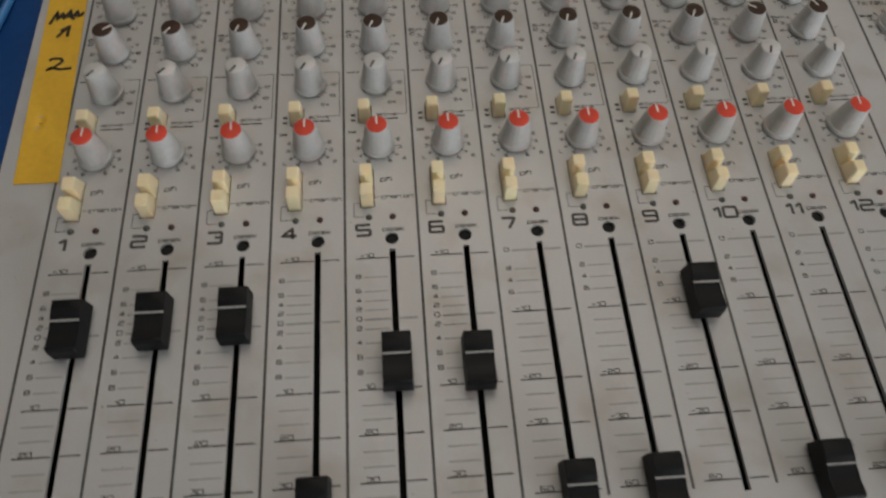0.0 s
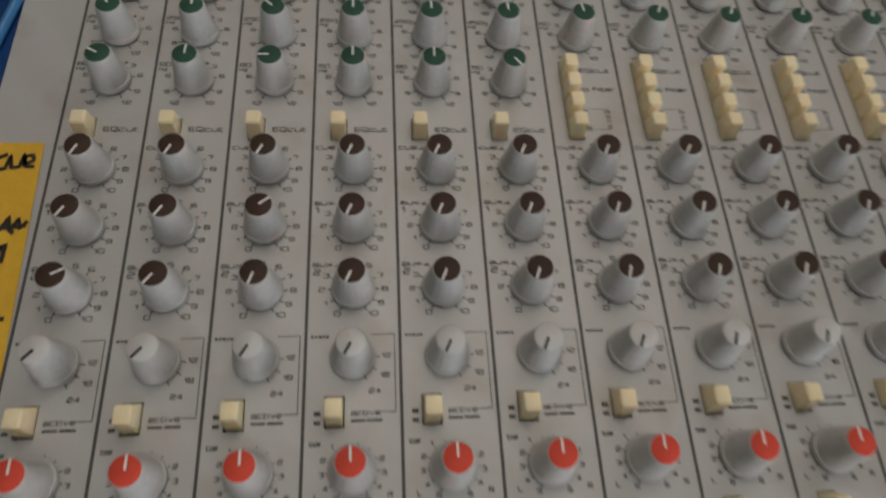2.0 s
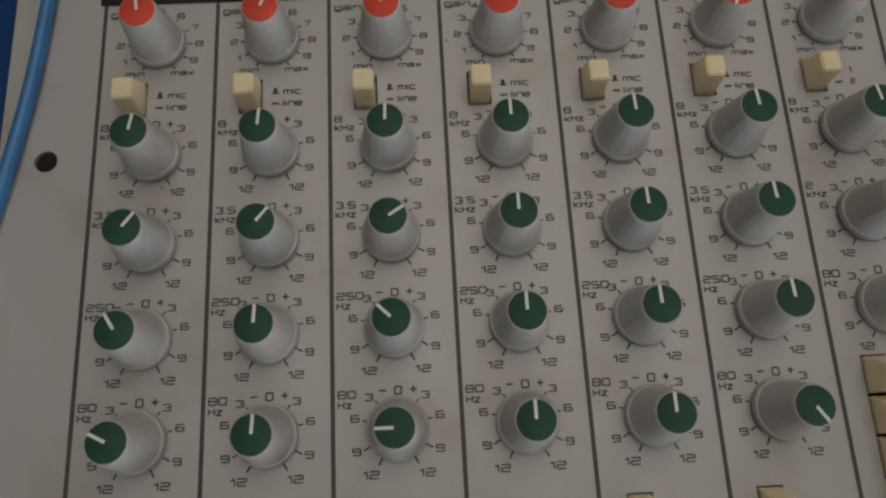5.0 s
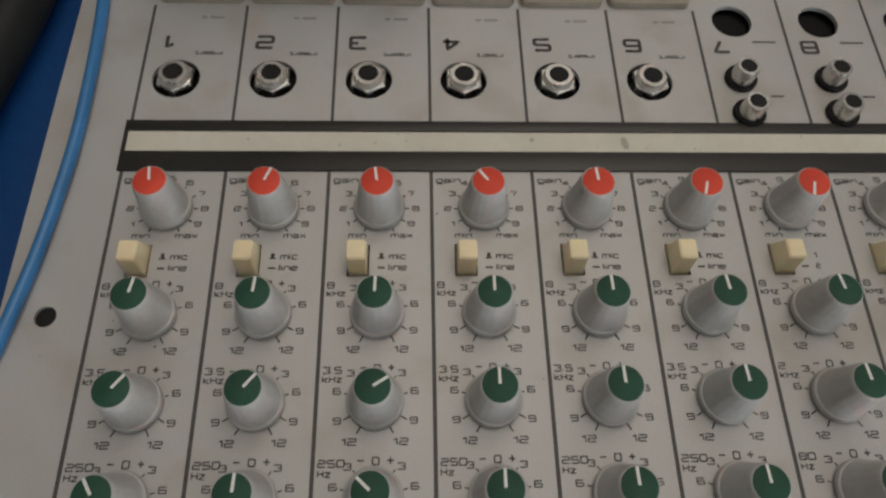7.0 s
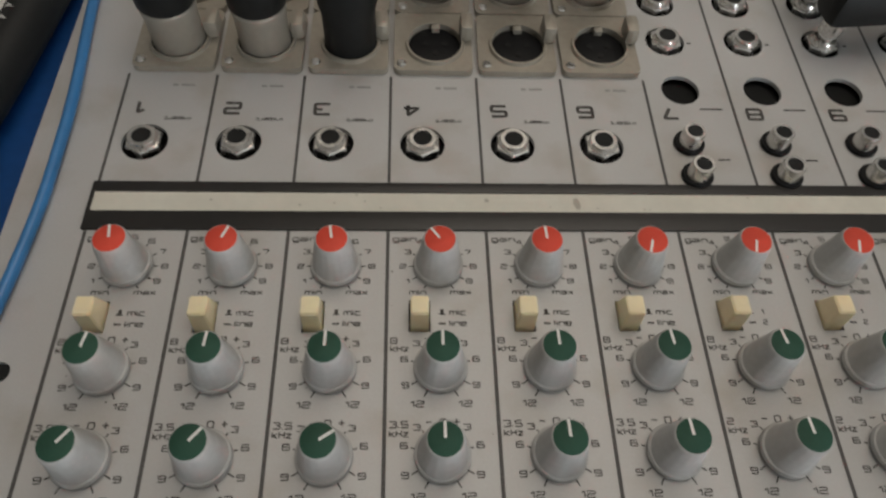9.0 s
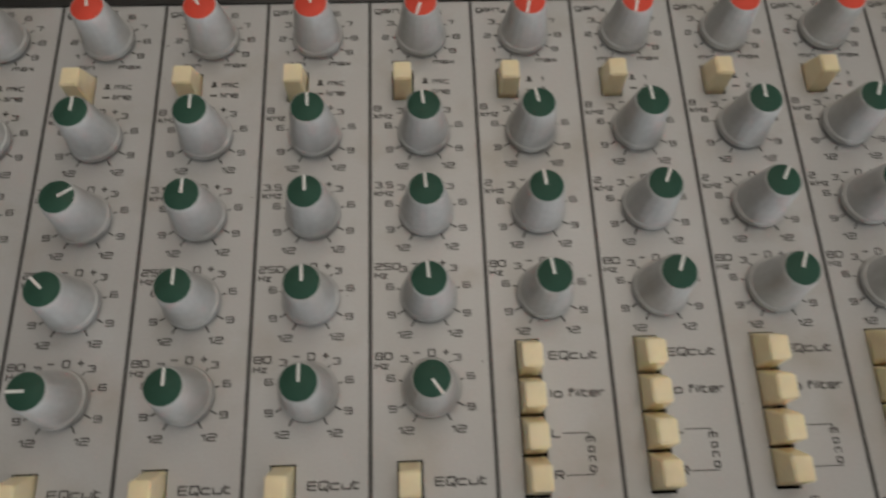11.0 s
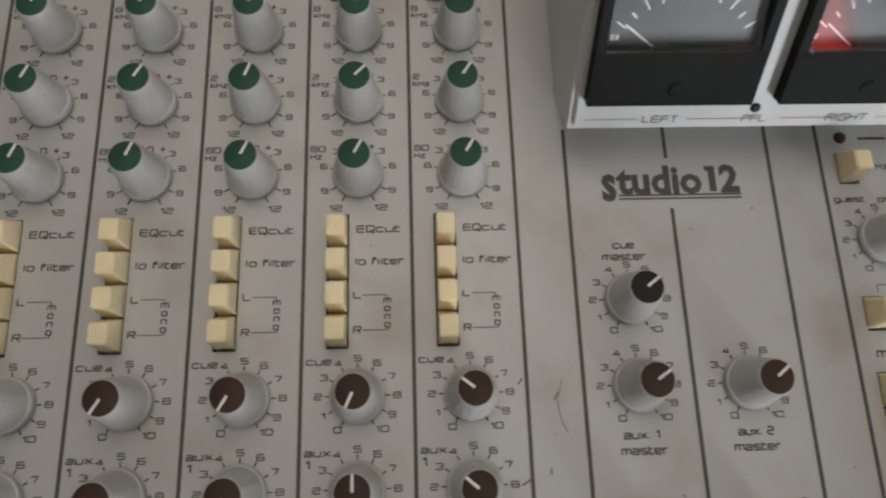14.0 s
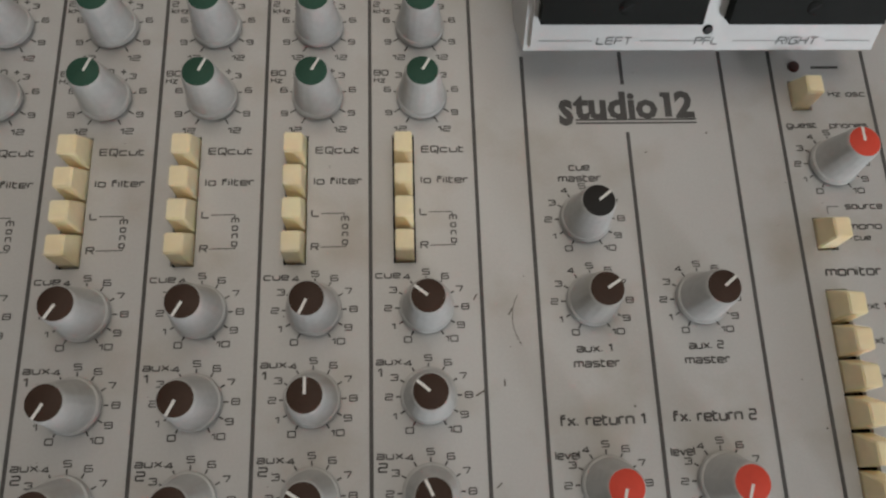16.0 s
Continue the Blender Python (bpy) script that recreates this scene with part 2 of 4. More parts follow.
# square lettering: strokes of each character as pairs of a place across and a height
ACROSS = {"0": 0.0, "1": 0.5, "2": 1.0, "3": 0.72}
UPWARD = {"a": -0.3, "b": 0.0, "c": 0.36, "d": 0.72, "e": 0.52, "f": 1.0, "g": 0.88, "h": 0.74, "i": 0.3, "j": 0.14}
BREADTH = {"1": 0.42, "i": 0.12, "l": 0.12, ".": 0.12, "f": 0.6, "t": 0.62, "r": 0.7, "m": 1.4, "+": 0.8, "-": 0.8, " ": 0.5, "I": 0.12}
GLYPHS = {
    "0": "0f2f2b0b0f", "1": "0h2f2b", "2": "0f2f2e0e0b2b", "3": "0f2f2b0b 1e2e", "4": "3b3f0i2i", "5": "2f0f0e2e2b0b", "6": "2f0f0b2b2e0e",
    "7": "0f2f1b", "8": "0f2f2b0b0f 0e2e", "9": "2e0e0f2f2b0b", ".": "0b0j", " ": "", "+": "0e2e 1i1h", "-": "0e2e",
    "a": "0d2d2b0b0c2c", "b": "0f0b2b2d0d", "c": "2d0d0b2b", "e": "0c2c2d0d0b2b", "f": "2f0f0b 0d2d", "g": "2b0b0d2d2a0a", "h": "0f0b 0d2d2b",
    "i": "0d0b 0f0g", "k": "0f0b 2d0c2b", "l": "0f0b", "m": "0b0d2d2b 1d1b", "n": "0b0d2d2b", "o": "0d2d2b0b0d", "p": "0a0d2d2b0b", "r": "0b0d2d",
    "s": "2d0d0c2c2b0b", "t": "0f0b2b 0d2d", "u": "0d0b2b2d", "v": "0d1b2d", "x": "0d2b 0b2d", "z": "0d2d0b2b",
    "E": "2f0f0b2b 0e2e", "F": "2f0f0b 0e2e", "G": "2f0f0b2b2e1e", "H": "0f0b 2f2b 0e2e", "I": "0f0b", "L": "0f0b2b", "P": "0b0f2f2e0e", "Q": "0f2f2b0b0f 1c2a",
    "R": "0b0f2f2e0e 1e2b", "T": "0f2f 1f1b",
}


def soft_corners(pts, cut):
    """Cuts the corners of a line of points; a closed line begins and ends midway along its first side."""
    if pts[0] == pts[-1] and len(pts) > 2:
        m = ((pts[0][0] + pts[1][0]) / 2, (pts[0][1] + pts[1][1]) / 2)
        pts = [m] + pts[1:-1] + [pts[0], m]
    out = [pts[0]]
    for a, b, c in zip(pts, pts[1:], pts[2:]):
        va, vb, vc = Vector(a), Vector(b), Vector(c)
        k0, k1 = min(cut, (va - vb).length * 0.45), min(cut, (vc - vb).length * 0.45)
        p0, p1 = vb + (va - vb).normalized() * k0, vb + (vc - vb).normalized() * k1
        mid = vb * 0.5 + (p0 + p1) * 0.25
        out += [tuple(p0), tuple(mid), tuple(p1)]
    return out + [pts[-1]]


class Print:
    """Flat printing, gathered into one mesh; places in millimetres on the panel."""
    letters = {}

    def __init__(self, z=0.06):
        self.v, self.f, self.z = [], [], z

    def poly(self, pts):
        n = len(self.v)
        self.v += [(x * MM, y * MM, self.z * MM) for x, y in pts]
        self.f.append(tuple(range(n, n + len(pts))))

    def rect(self, x0, y0, x1, y1):
        self.poly([(x0, y0), (x1, y0), (x1, y1), (x0, y1)])

    def line(self, x0, y0, x1, y1, w=0.35):
        d = Vector((x1 - x0, y1 - y0)).normalized() * (w / 2)
        nx, ny = -d.y, d.x
        self.poly([(x0 - nx, y0 - ny), (x1 - nx, y1 - ny), (x1 + nx, y1 + ny), (x0 + nx, y0 + ny)])

    def disc(self, x, y, r, n=14):
        self.poly([(x + r * math.cos(2 * math.pi * i / n), y + r * math.sin(2 * math.pi * i / n)) for i in range(n)])

    def path(self, pts, w):
        """A stroke of even width along a line of points, with mitred corners."""
        n = len(pts)
        closed = pts[0] == pts[-1]
        base = len(self.v)
        for i, (x, y) in enumerate(pts):
            a = pts[i - 1] if i else (pts[-2] if closed else None)
            c = pts[i + 1] if i < n - 1 else (pts[1] if closed else None)
            d0 = Vector((x - a[0], y - a[1])).normalized() if a else None
            d1 = Vector((c[0] - x, c[1] - y)).normalized() if c else None
            d = ((d0 or d1) + (d1 or d0)).normalized()
            k = w / 2 / max(d.dot(d1 or d0), 0.5)
            self.v += [((x - d.y * k) * MM, (y + d.x * k) * MM, self.z * MM), ((x + d.y * k) * MM, (y - d.x * k) * MM, self.z * MM)]
        self.f += [(base + 2 * i, base + 2 * i + 1, base + 2 * i + 3, base + 2 * i + 2) for i in range(n - 1)]

    def text(self, s, x, y, cap=1.6, wide=1.8, align="c", turn=0.0, slant=0.0, span=0.0, weight=0.23):
        """Wide square lettering with rounded corners, drawn with even strokes."""
        unit, gap = 0.62 * wide * cap, 0.2 * wide * cap
        total = sum(unit * BREADTH.get(c, 1.0) for c in s) + gap * (len(s) - 1)
        if span:
            unit, gap, total = unit * span / total, gap * span / total, span
        pen = {"c": -total / 2, "l": 0.0, "r": -total}[align]
        ca, sa = math.cos(radians(turn)), math.sin(radians(turn))
        layer = self.z
        for c in s:
            w = unit * BREADTH.get(c, 1.0)
            for m, strokes in enumerate(GLYPHS[c].split()):
                pts = [(pen + w * ACROSS[strokes[k]], cap * UPWARD[strokes[k + 1]]) for k in range(0, len(strokes), 2)]
                pts = soft_corners(pts, 0.16 * cap)
                out = []
                for px, py in pts:
                    px, py = px + slant * py, py - cap / 2
                    out.append((x + px * ca - py * sa, y + px * sa + py * ca))
                self.z = layer + 0.003 * m
                self.path(out, max(weight * cap, 0.34))
            pen += w + gap
        self.z = layer

    def title(self, s, x, y, cap=1.6, wide=1.8, align="c", turn=0.0, bold=0.028, slant=0.0, span=0.0):
        key = (s, bold, slant)
        if key not in Print.letters:
            cu = bpy.data.curves.new("lettering", "FONT")
            cu.body, cu.resolution_u, cu.offset, cu.shear = s, 2, bold, slant
            ob = bpy.data.objects.new("lettering", cu)
            me = bpy.data.meshes.new_from_object(ob)
            co = [(v.co.x, v.co.y) for v in me.vertices]
            Print.letters[key] = (co, [tuple(p.vertices) for p in me.polygons])
            bpy.data.objects.remove(ob)
            bpy.data.meshes.remove(me)
            bpy.data.curves.remove(cu)
        co, faces = Print.letters[key]
        if not co:
            return
        k = cap / 0.69
        x0, x1 = min(c[0] for c in co), max(c[0] for c in co)
        if span:
            wide = span / ((x1 - x0) * k)
        shift = {"c": (x0 + x1) / 2, "l": x0, "r": x1}[align]
        ca, sa = math.cos(radians(turn)), math.sin(radians(turn))
        n = len(self.v)
        for cx, cy in co:
            px, py = (cx - shift) * k * wide, cy * k - cap / 2
            self.v.append(((x + px * ca - py * sa) * MM, (y + px * sa + py * ca) * MM, self.z * MM))
        self.f += [tuple(i + n for i in f) for f in faces]

    def bars(self, x, y, widths, h=0.9, gap=0.7):
        for w in widths:
            self.rect(x, y - h / 2, x + w, y + h / 2)
            x += w + gap

    def mesh(self, name, mat):
        me = bpy.data.meshes.new(name)
        me.from_pydata(self.v, [], self.f)
        me.materials.append(mat)
        return me


# ---- room and desk ----
def slab(name, x0, x1, y0, y1, z0, z1, mat, label, category):
    bm = bmesh.new()
    box(bm, x0, x1, y0, y1, z0, z1)
    return tagged(new(name, mesh_of(name, bm, mat, False)), label, category, kind="structure")


FLOOR_Z, CEIL_Z = -0.84, 1.62
slab("floor", -2.4, 2.5, -2.2, 2.4, FLOOR_Z - 0.1, FLOOR_Z, M_FLOOR, "grey carpeted floor of the room", "floor")
slab("ceiling", -2.4, 2.5, -2.2, 2.4, CEIL_Z, CEIL_Z + 0.1, M_CEIL, "plain white painted ceiling", "ceiling")
slab("wall_north", -2.4, 2.5, 2.4, 2.5, FLOOR_Z, CEIL_Z, M_WALL, "plain pale painted wall behind the console", "wall")
slab("wall_west", -2.5, -2.4, -2.2, 2.4, FLOOR_Z, CEIL_Z, M_WALL, "plain pale painted wall", "wall")
slab("wall_east", 2.5, 2.6, -2.2, 2.4, FLOOR_Z, CEIL_Z, M_WALL, "plain pale painted wall", "wall")
bm = bmesh.new()
box(bm, -2.4, 1.48, -2.3, -2.2, FLOOR_Z, CEIL_Z)
box(bm, 2.04, 2.5, -2.3, -2.2, FLOOR_Z, CEIL_Z)
box(bm, 1.48, 2.04, -2.3, -2.2, FLOOR_Z, -0.3)
box(bm, 1.82, 1.88, -2.3, -2.2, -0.3, CEIL_Z)
box(bm, 1.48, 1.82, -2.3, -2.2, 0.9, CEIL_Z)
box(bm, 1.88, 2.04, -2.3, -2.2, 1.5, CEIL_Z)
tagged(new("wall_south", mesh_of("wall_south", bm, M_WALL, False)), "plain pale painted wall with a window opening", "wall", kind="structure")
for name, x, hw, h, text in (("window_1", 1.65, 0.17, 1.2, "white painted window frame letting in daylight"), ("window_2", 1.96, 0.08, 1.8, "tall narrow window behind a red curtain")):
    win = thing(name, text, "window", (x, -2.25, -0.3), kind="structure")
    for x0, x1, z0, z1 in ((-hw, 0.012 - hw, 0, h), (hw - 0.012, hw, 0, h), (0.012 - hw, hw - 0.012, 0, 0.02), (0.012 - hw, hw - 0.012, h - 0.02, h)):
        part("window_frame", box(bmesh.new(), x0, x1, -0.03, 0.03, z0, z1, 0.003), M_FRAME, win)
curtain = bmesh.new()
folds = [curtain.verts.new((1.87 + 0.18 * k / 40, -2.165 + 0.018 * math.sin(k * 1.25), z)) for z in (-0.70, 1.54) for k in range(41)]
for k in range(40):
    curtain.faces.new((folds[k], folds[k + 1], folds[k + 42], folds[k + 41]))
bmesh.ops.solidify(curtain, geom=curtain.faces[:], thickness=0.004)
tagged(new("curtain", mesh_of("curtain", curtain, M_CURTAIN)), "red translucent fabric curtain drawn over the tall window", "curtain")
lampfit = thing("ceiling_light", "square white ceiling light fitting", "ceiling light", (0.32, 0.78, CEIL_Z))
part("frame", box(bmesh.new(), -0.58, 0.58, -0.58, 0.58, -0.05, 0.0, 0.004), M_FRAME, lampfit)

desk = thing("desk", "brown wooden desk carrying the mixing console", "desk", (0.22, 0.18, FLOOR_Z))
part("tabletop", box(bmesh.new(), -0.62, 0.62, -0.42, 0.325, 0.70, 0.735, 0.003), M_WOOD, desk)
for sx in (-0.56, 0.56):
    for sy in (-0.36, 0.27):
        part("leg", box(bmesh.new(), sx - 0.03, sx + 0.03, sy - 0.03, sy + 0.03, 0, 0.70, 0.004), M_WOOD, desk)

shelf = thing("shelf", "pale painted shelf behind the desk", "shelf", (-0.1, 0.78, FLOOR_Z))
part("top", box(bmesh.new(), -0.6, 0.6, -0.26, 0.26, 0.66, 0.69, 0.003), M_FRAME, shelf)
for sx in (-0.58, 0.58):
    part("side_panel", box(bmesh.new(), sx - 0.015, sx + 0.015, -0.25, 0.25, 0, 0.66, 0.002), M_FRAME, shelf)

# ---- the console ----
PITCH = 30.0
CH = [PITCH * i for i in range(12)]
SLOT_DX = 4.0
DESK_TOP = -0.105
GLASS_LEAN = 7.8
console = thing("mixing_console", "grey twelve-channel analogue mixing console with coloured rotary knobs, on a desk", "mixing console", (0, 0, 0))

# rows of the layout along y
ROW = dict(R=45.3, W=80.0, D3=103.4, D2=127.2, D1=150.6, G4=189.6, G3=213.1, G2=236.4, G1=260.1, A=292.1)
BTN_DX, BTN_W, BTN_L, BTN_P = -5.6, 5.3, 9.4, 9.6
STACK_Y = [196.2, 186.8, 177.4, 168.0]
single_buttons, stacks = [], []
for i, x in enumerate(CH):
    single_buttons += [(x + BTN_DX, 275.8), (x + BTN_DX, 62.7)]
    if i < 6:
        single_buttons.append((x + BTN_DX, 167.8))
    else:
        stacks.append((x + BTN_DX, STACK_Y))
    stacks.append((x + BTN_DX, [28.5, 19.1]))
MON_Y = [148.2 - BTN_P * i for i in range(7)]
single_buttons += [(444.3, 212.9), (444.3, 169.3)]
stacks.append((444.3, MON_Y))

# the panel sheet with its holes
PX0, PX1, PY0, PY1 = -39.0, 512.0, -128.0, 446.0
loops = [[(PX0, PY0), (PX1, PY0), (PX1, PY1), (PX0, PY1)]]


def rect_loop(x0, y0, x1, y1):
    loops.append([(x0, y0), (x0, y1), (x1, y1), (x1, y0)])


def round_loop(x, y, r, n=24):
    loops.append([(x + r * math.cos(-2 * math.pi * i / n), y + r * math.sin(-2 * math.pi * i / n)) for i in range(n)])


for x, y in single_buttons:
    rect_loop(x - 3.1, y - 4.9, x + 3.1, y + 4.9)
for x, ys in stacks:
    rect_loop(x - 3.1, min(ys) - 4.9, x + 3.1, max(ys) + 4.9)
for i, x in enumerate(CH):
    rect_loop(x + SLOT_DX - 1.25, -107.3, x + SLOT_DX + 1.25, -5.4)
    round_loop(x + SLOT_DX, -0.5, 2.75)
SCREWS = [(-27.0, 259.8), (-27.8, 410.0), (-27.4, 65.5), (-27.4, -90.0)]
for x, y in SCREWS:
    round_loop(x, y, 2.9)
INSERTS = [(x - 4.2, 338.5) for x in CH[:6]]
JACKS = [(x - 3.1, y) for x in CH[6:] for y in (410.0, 389.0)]
DINS = [(x - 2.2, 364.4) for x in CH[6:]]
for x, y in INSERTS:
    round_loop(x, y, 7.4, 32)
for x, y in JACKS:
    round_loop(x, y, 7.3, 28)
for x, y in DINS:
    round_loop(x, y, 6.8, 28)
bm = bmesh.new()
edges = []
for lp in loops:
    top = [bm.verts.new((x * MM, y * MM, 0)) for x, y in lp]
    edges += [bm.edges.new((top[i], top[(i + 1) % len(top)])) for i in range(len(top))]
bmesh.ops.triangle_fill(bm, use_beauty=True, use_dissolve=False, edges=edges, normal=(0, 0, 1))
for f in bm.faces:
    if f.normal.z < 0:
        f.normal_flip()
down = {v: bm.verts.new((v.co.x, v.co.y, -0.0016)) for v in list(bm.verts)}
for e in edges:
    a, b = e.verts
    bm.faces.new((a, b, down[b], down[a]))
me = bpy.data.meshes.new("top_panel")
bm.to_mesh(me)
bm.free()
me.materials.append(M_PANEL)
child("top_panel", me, console, label="silver-grey painted panel with worn dark printing")

# body below the panel
body = bmesh.new()
box(body, -0.0387, 0.5117, -0.1277, 0.4457, DESK_TOP, DESK_TOP + 0.004)
box(body, -0.0387, 0.5117, -0.1277, -0.1247, DESK_TOP + 0.004, -0.0016)
box(body, -0.0387, 0.5117, 0.4427, 0.4457, DESK_TOP + 0.004, -0.0016)
part("base_tray", body, M_DARK, console, "black steel base")
# added near-black sheet below the panel, painted as the shade seen through its openings
inner = bmesh.new()
box(inner, -0.038, 0.511, -0.1245, 0.4425, -0.022, -0.020)
part("dark_backing_sheet", inner, M_DARK, console)
for x0, x1 in ((-0.066, -0.0392), (0.5122, 0.5385)):
    part("side_cheek", box(bmesh.new(), x0, x1, -0.135, 0.452, DESK_TOP, -0.0012, 0.0015), M_BLUE, console, "blue painted side cheek")
for x, y in SCREWS:
    b = lathe(bmesh.new(), [(0.0029, -0.004), (0.0029, -0.0012), (0.0024, -0.0008)], 20)
    child("panel_screw", mesh_of("panel_screw", b, M_DARK), console, (x * MM, y * MM, 0))
for x in CH:
    b = lathe(bmesh.new(), [(0.0027, -0.006), (0.0027, -0.0018), (0.0010, -0.0016)], 18)
    child("fader_screw", mesh_of("fader_screw", b, M_DARK), console, ((x + SLOT_DX) * MM, -0.5 * MM, 0))

# ---- knobs: fluted grey skirted body > coloured cap, pointer ----
KP = [(0.0034, 0.0), (0.0034, 0.0007), (0.0070, 0.0008), (0.00725, 0.0011), (0.00728, 0.0021), (0.0071, 0.0026), (0.00668, 0.0028), (0.00656, 0.0032), (0.00615, 0.0060), (0.00546, 0.0105), (0.00492, 0.0142), (0.00474, 0.0150), (0.00445, 0.01548)]
knob_mesh = mesh_of("knob", lathe(bmesh.new(), KP, 72, flute=0.00007, flutes=18), M_KNOB)
cap_profile = [(0.0043, 0.0152), (0.0043, 0.01555), (0.0041, 0.01568)]


def cap_mesh(mat):
    return mesh_of("cap", lathe(bmesh.new(), cap_profile, 40), mat)


CAPS = {k: cap_mesh(m) for k, m in (("red", M_RED), ("green", M_GREEN), ("brown", M_BROWN), ("black", M_BLACKCAP), ("white", M_WHITECAP))}


def pointer_mesh(mat, half=0.00036):
    b = bmesh.new()
    box(b, -half, half, 0.0002, 0.00425, 0.0156, 0.01576)
    return mesh_of("pointer", b, mat, False)


PTR, PTR_DARK = pointer_mesh(M_POINTER), pointer_mesh(M_POINTER_DARK, 0.00048)
KLABEL = {"red": "grey knob with a red cap", "green": "grey knob with a dark green cap", "brown": "grey knob with a dark brown cap",
          "black": "grey knob with a black cap", "white": "grey knob with a pale grey cap"}


def knob(x, y, color, angle):
    """angle: the pointer's turn, clockwise from straight up."""
    k = child("knob", knob_mesh, console, (x * MM, y * MM, 0), -angle, KLABEL[color])
    child("cap", CAPS[color], k)
    child("pointer", PTR_DARK if color == "white" else PTR, k)


TURNS = dict(
    R=[0] * 12,
    W=[222, 222, 212, 208, 205, 205, 205, 202, 200, 198, 200, 200],
    D3=[62, 218, 200, 205, 203, 202, 198, 198, 202, 205, -58, -25],
    D2=[212, 212, 52, 204, 206, 204, 202, 202, 210, 206, 0, -50],
    D1=[206, 206, 206, 204, 206, 204, 205, 212, 212, 210, 205, -52],
    G4=[-62, 4, -90, 0, 0, 145],
    G3=[-32, 3, -46, 0, -2, -4, -8, 22, 22, 25, 28, 30],
    G2=[38, 40, 58, 0, -2, -4, -6, 24, 30, 20, 45, 34],
    G1=[10, 5, 2, 0, -2, -6, -10, -4, 0, 22, 24, 28],
    A=[-8, 22, -8, -35, -4, 197, 195, 195, 8, 5, 0, 0],
)
COLOR = dict(R="red", W="white", D3="brown", D2="brown", D1="brown", G4="green", G3="green", G2="green", G1="green", A="red")
for row, turns in TURNS.items():
    for i, a in enumerate(turns):
        knob(CH[i], ROW[row], COLOR[row], a)
knob(375.2, 174.9, "black", 52)
knob(375.2, 151.4, "brown", 57)
knob(405.4, 151.3, "brown", 52)
knob(450.3, 190.8, "red", 0)
knob(375.2, 103.8, "red", 195)
knob(405.4, 103.8, "red", 200)

# ---- push buttons: ivory, tapered towards the front and back ----
b = bmesh.new()
hw, hl, tw, tl, bh = 2.6 * MM, 4.3 * MM, 2.45 * MM, 2.45 * MM, 8.6 * MM
base = [b.verts.new((sx * hw, sy * hl + 0.2 * MM, -0.006)) for sx, sy in ((-1, -1), (1, -1), (1, 1), (-1, 1))]
mid = [b.verts.new((sx * hw, sy * hl + 0.2 * MM, 0.0004)) for sx, sy in ((-1, -1), (1, -1), (1, 1), (-1, 1))]
top = [b.verts.new((sx * tw, sy, bh)) for sx, sy in ((-1, -1.4 * tl), (1, -1.4 * tl), (1, 0.9 * tl), (-1, 0.9 * tl))]
for lo, hi in ((base, mid), (mid, top)):
    for i in range(4):
        b.faces.new((lo[i], lo[(i + 1) % 4], hi[(i + 1) % 4], hi[i]))
b.faces.new(base[::-1])
b.faces.new(top)
bmesh.ops.bevel(b, geom=[e for e in b.edges if max(v.co.z for v in e.verts) > 0.005], offset=0.00035, segments=2, affect="EDGES")
button_mesh = mesh_of("push_button", b, M_BUTTON)
for n, (x, y) in enumerate(single_buttons):
    child("push_button", button_mesh, console, (x * MM, y * MM, 0), label="ivory plastic push button")
for x, ys in stacks:
    for n, y in enumerate(ys):
        child("push_button", button_mesh, console, (x * MM, y * MM, 0), label="ivory plastic push button")

# ---- indicator lamps ----
led = [(0.0014, -0.002), (0.0014, 0.0001), (0.0011, 0.0007), (0.0005, 0.0010)]
LED_RED, LED_GREY = mesh_of("led", lathe(bmesh.new(), led, 16), M_LEDRED), mesh_of("led", lathe(bmesh.new(), led, 16), M_LEDGREY)
for i, x in enumerate(CH):
    child("led", LED_GREY, console, ((x - 5.1) * MM, 9.6 * MM, 0), label="unlit grey indicator lamp")
    child("led", LED_RED, console, ((x + 4.8) * MM, 9.5 * MM, 0), label="unlit dark red indicator lamp")
child("led", LED_RED, console, (0.444, 0.2227, 0), label="unlit dark red indicator lamp").scale = (1.35, 1.35, 1.2)

# ---- faders ----
b = bmesh.new()
prof = [(10.4, 1.6), (10.2, 9.6), (9.2, 11.6), (4.0, 11.2), (2.4, 10.4), (0.6, 9.6), (-3.0, 9.2), (-6.8, 9.8), (-9.2, 10.8), (-10.2, 8.6), (-10.4, 1.6)]
left = [b.verts.new((-(5.7 if z < 3 else 5.3) * MM, y * MM, z * MM)) for y, z in prof]
right = [b.verts.new(((5.7 if z < 3 else 5.3) * MM, y * MM, z * MM)) for y, z in prof]
for i in range(len(prof)):
    j = (i + 1) % len(prof)
    b.faces.new((left[i], left[j], right[j], right[i]))
b.faces.new(left)
b.faces.new(right[::-1])
bmesh.ops.bevel(b, geom=list(b.edges), offset=0.0003, segments=1, affect="EDGES")
fader_mesh = mesh_of("fader_cap", b, M_BLACK)
b = bmesh.new()
box(b, -0.0052, 0.0052, 0.0012, 0.0019, 0.0100, 0.01052)
line_mesh = mesh_of("cap_line", b, M_CAPLINE, False)
b = box(bmesh.new(), -0.0008, 0.0008, -0.004, 0.004, -0.010, 0.0018)
stem_mesh = mesh_of("fader_stem", b, M_NICKEL, False)
FADER_Y = {0: -34.5, 1: -33.2, 2: -33.0, 3: -104.0, 4: -54.4, 5: -56.0, 6: -104.2, 7: -104.0, 8: -33.4, 9: -103.6, 10: -104.0, 11: -104.0}
